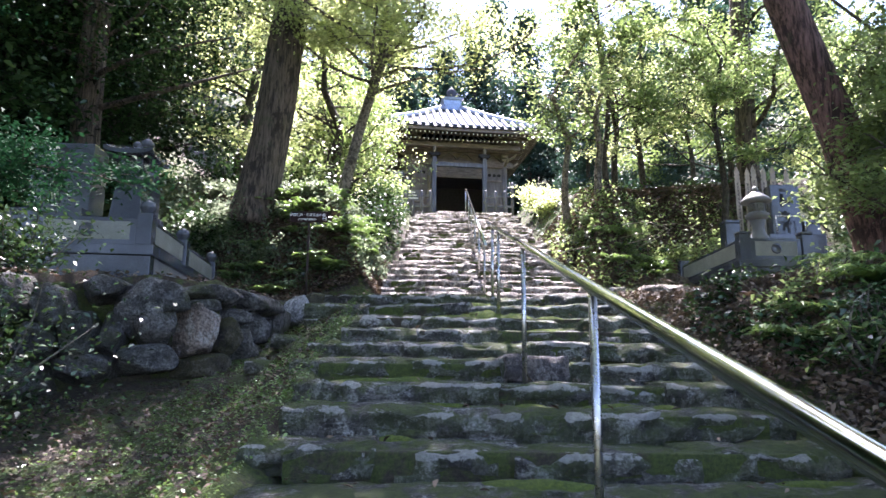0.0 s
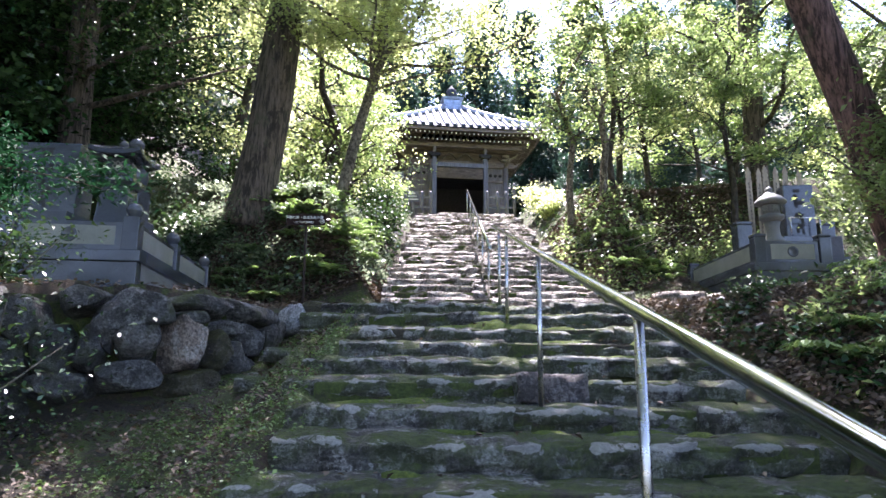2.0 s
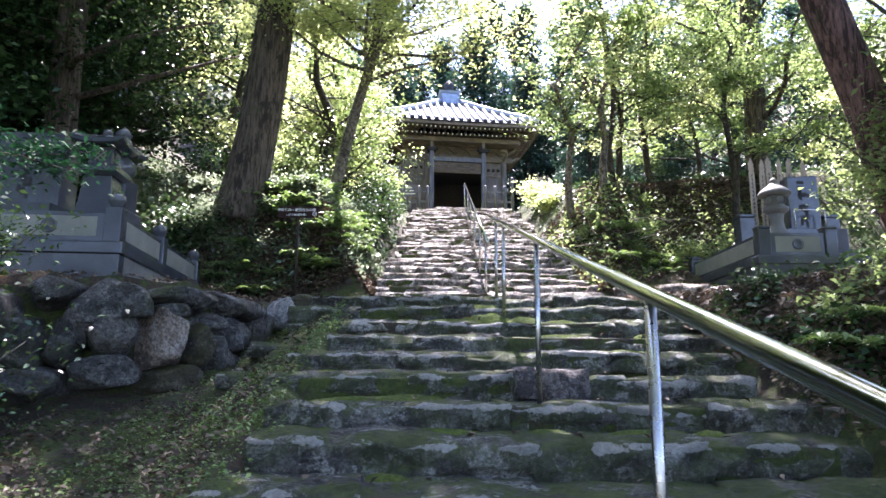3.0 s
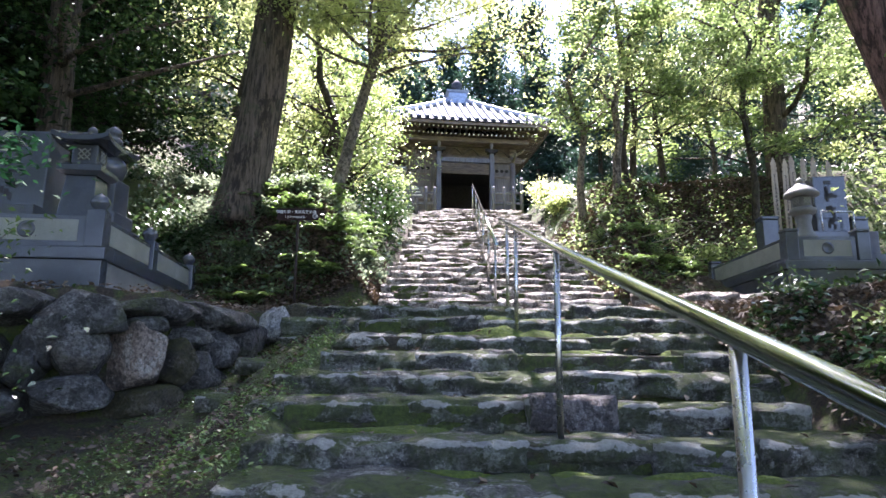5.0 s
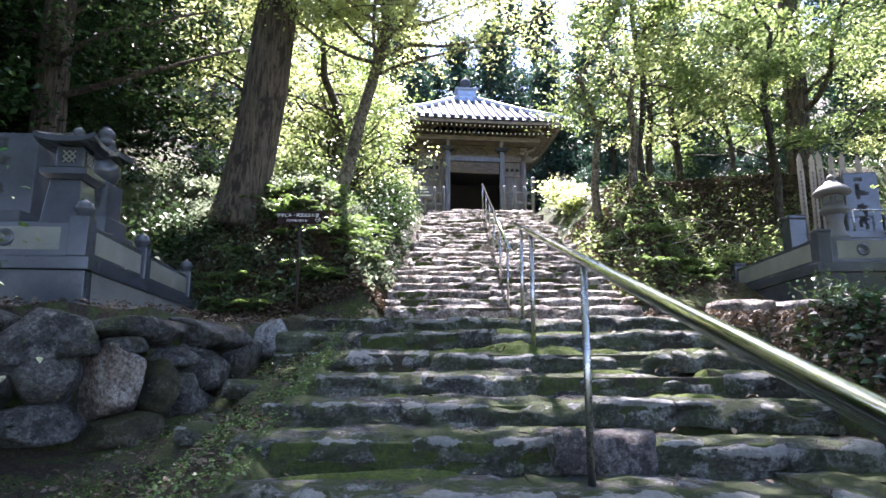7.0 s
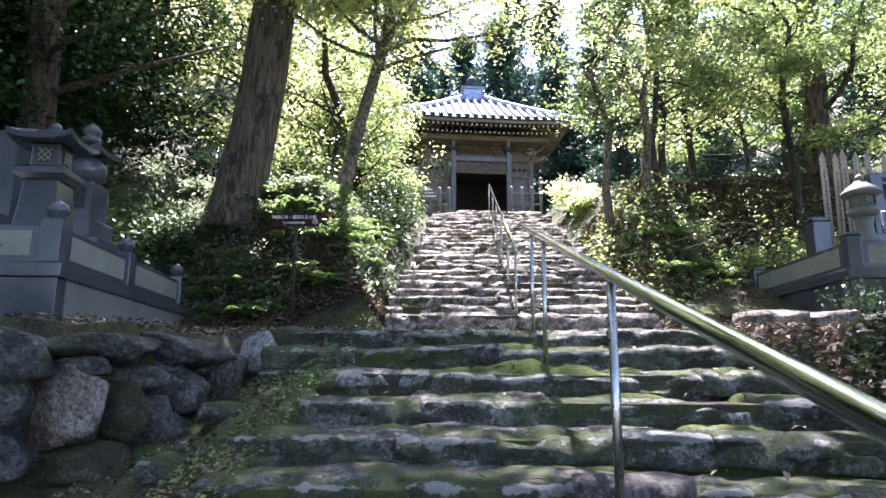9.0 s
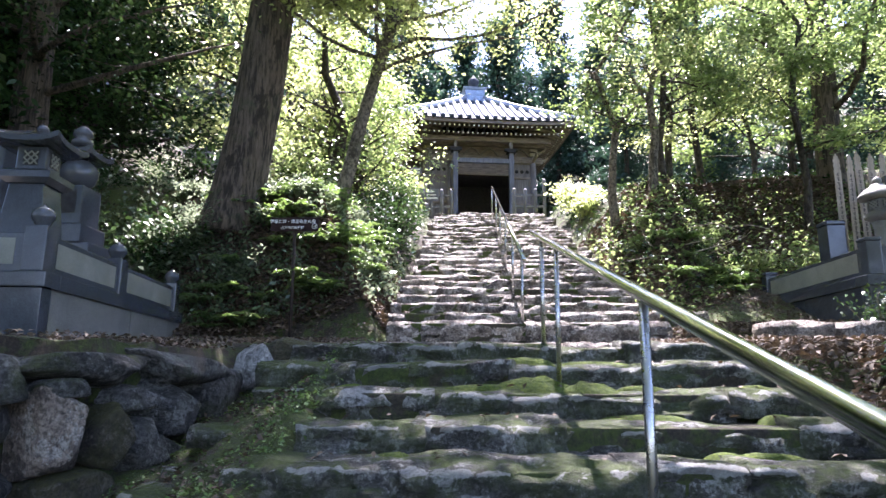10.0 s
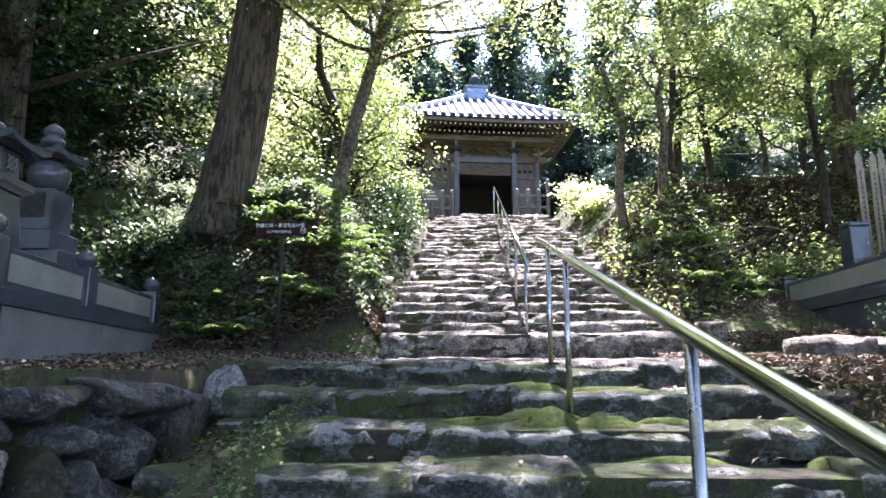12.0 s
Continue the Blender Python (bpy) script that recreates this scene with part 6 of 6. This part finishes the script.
# ferns on the steep bank
def fern(at, size, seed):
    rng = random.Random(seed)
    ob = thing("fern", "green fern with arching fronds on the earth bank", "fern", at, 0, "ferns on the bank")
    centres, ways = [], []
    bm = bmesh.new()
    for k in range(9):
        a = 2 * math.pi * (k + rng.random() * 0.7) / 9
        out = Vector((math.cos(a), math.sin(a), 0))
        side = Vector((-math.sin(a), math.cos(a), 0))
        ln = size * rng.uniform(0.7, 1.15)
        line = [out * ln * f + Vector((0, 0, ln * (0.75 * f - 0.62 * f * f) + 0.02)) for f in [j / 8 for j in range(9)]]
        tube(bm, line, [0.006 - 0.0005 * j for j in range(9)], 4)
        for j in range(2, 22):
            f = j / 22
            p = out * ln * f + Vector((0, 0, ln * (0.75 * f - 0.62 * f * f) + 0.02))
            reach = ln * 0.30 * math.sin(math.pi * min(1.0, 0.25 + 0.75 * f)) ** 0.8 * (1.05 - f)
            for s in (-1, 1):
                centres.append(tuple(p + side * s * reach * 0.5))
                ways.append(tuple(side * s + out * 0.45 + Vector((0, 0, -0.15))))
    part("stem", bm, LEAF_FERN, ob, "", True)
    leaves = new("fronds", leaf_mesh("fronds", LEAF_FERN, np.array(centres), size * 0.24, size * 0.06, 0.2, 0.0, np.array(ways)))
    leaves.parent = ob


for k in range(52):
    x, y = (-1.35 - 2.4 * RNG.random(), 10.95 + 1.7 * RNG.random()) if k < 38 else (2.9 + 1.6 * RNG.random(), 12.2 + 1.8 * RNG.random())
    fern((x, y, gz(x, y) + 0.02), RNG.uniform(0.3, 0.55), 900 + k)
x, y, z = scatter(26000, -4.5, -1.05, 10.8, 13.0, lambda x, y: x < 0)
stuff("leaf_litter", "pale dry leaves on the steep earth bank", "leaves", leaf_mesh("leaf_litter", LITTER, np.stack([x, y - 0.03, z + NP.uniform(0.0, 0.06, len(x))], -1), 0.085, 0.042, 0.7, 0.1))
x, y, z = scatter(6000, -2.1, -0.95, 2.5, 8.2, lambda x, y: (x > -1.9) | (y < wall_line(x) - 0.05))
stuff("low_herbs", "fine moss and seedlings in the soil beside the steps", "plants", leaf_mesh("low_herbs", LEAF_FERN, np.stack([x, y, z + NP.uniform(0, 0.04, len(x)) + 0.02], -1), 0.026, 0.015, 0.8, 0.0))
x, y, z = scatter(60000, 2.15, 5.2, 1.0, 11.0, lambda x, y: (x > 2.2 + 0.08 * np.sin(y * 5)) & ((x < 3.3) | (y > 6.5)))
stuff("leaf_litter", "dry brown leaves caught on the cut earth bank", "leaves", leaf_mesh("leaf_litter", LITTER, np.stack([x - 0.02, y, z + NP.uniform(-0.02, 0.06, len(x))], -1), 0.06, 0.028, 0.9, 0.3))
for k in range(22):
    x, y = RNG.uniform(2.5, 3.4), RNG.uniform(2.6, 6.2)
    if k % 2:
        fern((x, y, gz(x, y) + 0.02), RNG.uniform(0.25, 0.45), 960 + k)
    else:
        bush((x, y, gz(x, y)), RNG.uniform(0.2, 0.4), RNG.uniform(0.2, 0.45), RNG.choice((LEAF_DARK, LEAF_MID)), 0.06, 520, "low shady shrub on the cut earth bank", "shrub")
for k in range(24):
    x, y = RNG.uniform(2.5, 3.0), RNG.uniform(3.0, 8.0)
    root = bmesh.new()
    tube(root, limb_points((0, 0, 0.03), (-1, RNG.gauss(0, 0.6), -1.3), RNG.uniform(0.25, 0.6), RNG, 5, -0.05, 0.25), [0.012, 0.010, 0.008, 0.006, 0.004, 0.003], 5)
    ob = part("root", root, BARK_DULL, None, "", True)
    ob.location = (x, y, gz(x, y))
    tagged(ob, "thin bare root hanging from the earth bank", "root", "hanging roots")
# dry fallen twigs on the bank
for k in range(16):
    x, y = RNG.uniform(2.9, 5.4), 0
    y = 11.3 + (x - 2.4) * 1.1 + RNG.uniform(0, 1.8)
    twig = bmesh.new()
    pts = limb_points((0, 0, 0.02), (RNG.gauss(0, 1), -0.6, RNG.uniform(-0.4, 0.5)), RNG.uniform(0.4, 1.0), RNG, 5, 0.0, 0.12)
    tube(twig, pts, [0.012, 0.011, 0.009, 0.007, 0.005, 0.003], 5)
    ob = part("twig", twig, WOOD_PALE, None, "", True)
    ob.location = (x, y, gz(x, y) + 0.04)
    tagged(ob, "dry pale fallen twig on the earth bank", "twig", "fallen twigs")
# the maple beside the path, its boughs hanging low over the slope
maple = thing("maple_tree", "maple with low hanging boughs of small green leaves in painted shade", "tree", (-4.6, 3.5, gz(-4.6, 3.5)))
bm = bmesh.new()
tube(bm, [(0, 0, -0.4), (0.05, 0, 0.7), (0.2, 0.02, 1.8), (0.35, 0.05, 3.2), (0.4, 0.1, 4.8)], [0.20, 0.16, 0.13, 0.10, 0.05], 12, 0.1, 3.0, 0.3)
part("trunk", bm, BARK, maple, "", True)
rng = random.Random(77)
places = []
for k in range(20):
    h = rng.uniform(3.3, 4.7)
    end = Vector((rng.uniform(0.8, 1.5), rng.uniform(-0.9, 0.4), h - rng.uniform(0.0, 1.1)))
    if k < 4:
        end = Vector(((2.6, 0.1), (2.2, 0.35), (1.9, -0.05), (1.5, 0.2))[k] + ((2.64, 2.74, 2.58, 2.78)[k] - maple.location.z,))
        h = end.z + 0.12
    start = Vector((0.25, 0.03, h))
    pts = [start.lerp(end, f) + Vector((rng.gauss(0, 0.04), rng.gauss(0, 0.04), (0.10 if k < 4 else 0.32) * math.sin(math.pi * f))) for f in [j / 7 for j in range(8)]]
    bm = bmesh.new()
    tube(bm, pts, [0.022 - 0.0026 * j for j in range(8)], 6)
    for j in range(3, 8):
        for i in range(3):
            tw = limb_points(pts[j], (rng.gauss(0.3, 0.8), rng.gauss(0, 0.8), rng.gauss(-0.1, 0.25)), rng.uniform(0.16, 0.34) if k < 4 else rng.uniform(0.2, 0.45), rng, 3, -0.02)
            tube(bm, tw, [0.005, 0.004, 0.003, 0.002], 4)
            places += tw[1:]
    part("limb", bm, BARK, maple, "", True)
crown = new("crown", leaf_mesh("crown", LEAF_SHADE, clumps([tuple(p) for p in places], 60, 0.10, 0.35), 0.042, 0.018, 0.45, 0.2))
crown.parent = maple
# unseen trees behind and above the camera, added to close and shade the wood
for k, (x, y, h, reach) in enumerate(((-6.5, 0.5, 12, 5.0), (6.5, 2.5, 13, 5.4), (-4.5, -4.0, 13, 5.0), (4.8, -4.0, 13, 5.0), (9.5, 7.5, 13, 5.6), (-8.2, 6.4, 13, 6.0), (0.5, -9.0, 13, 5.0), (-11.5, -1.0, 12, 5.0), (-15.0, -5.0, 14, 6.0))):
    broadleaf((x, y, gz(x, y)), h, reach, LEAF_MID, 300 + k, 0.19, 84 if k in (0, 2, 5) else 34, 22, BARK, SHADY, 0.62 if k < 7 else 0.15, 0.26, 0.55)
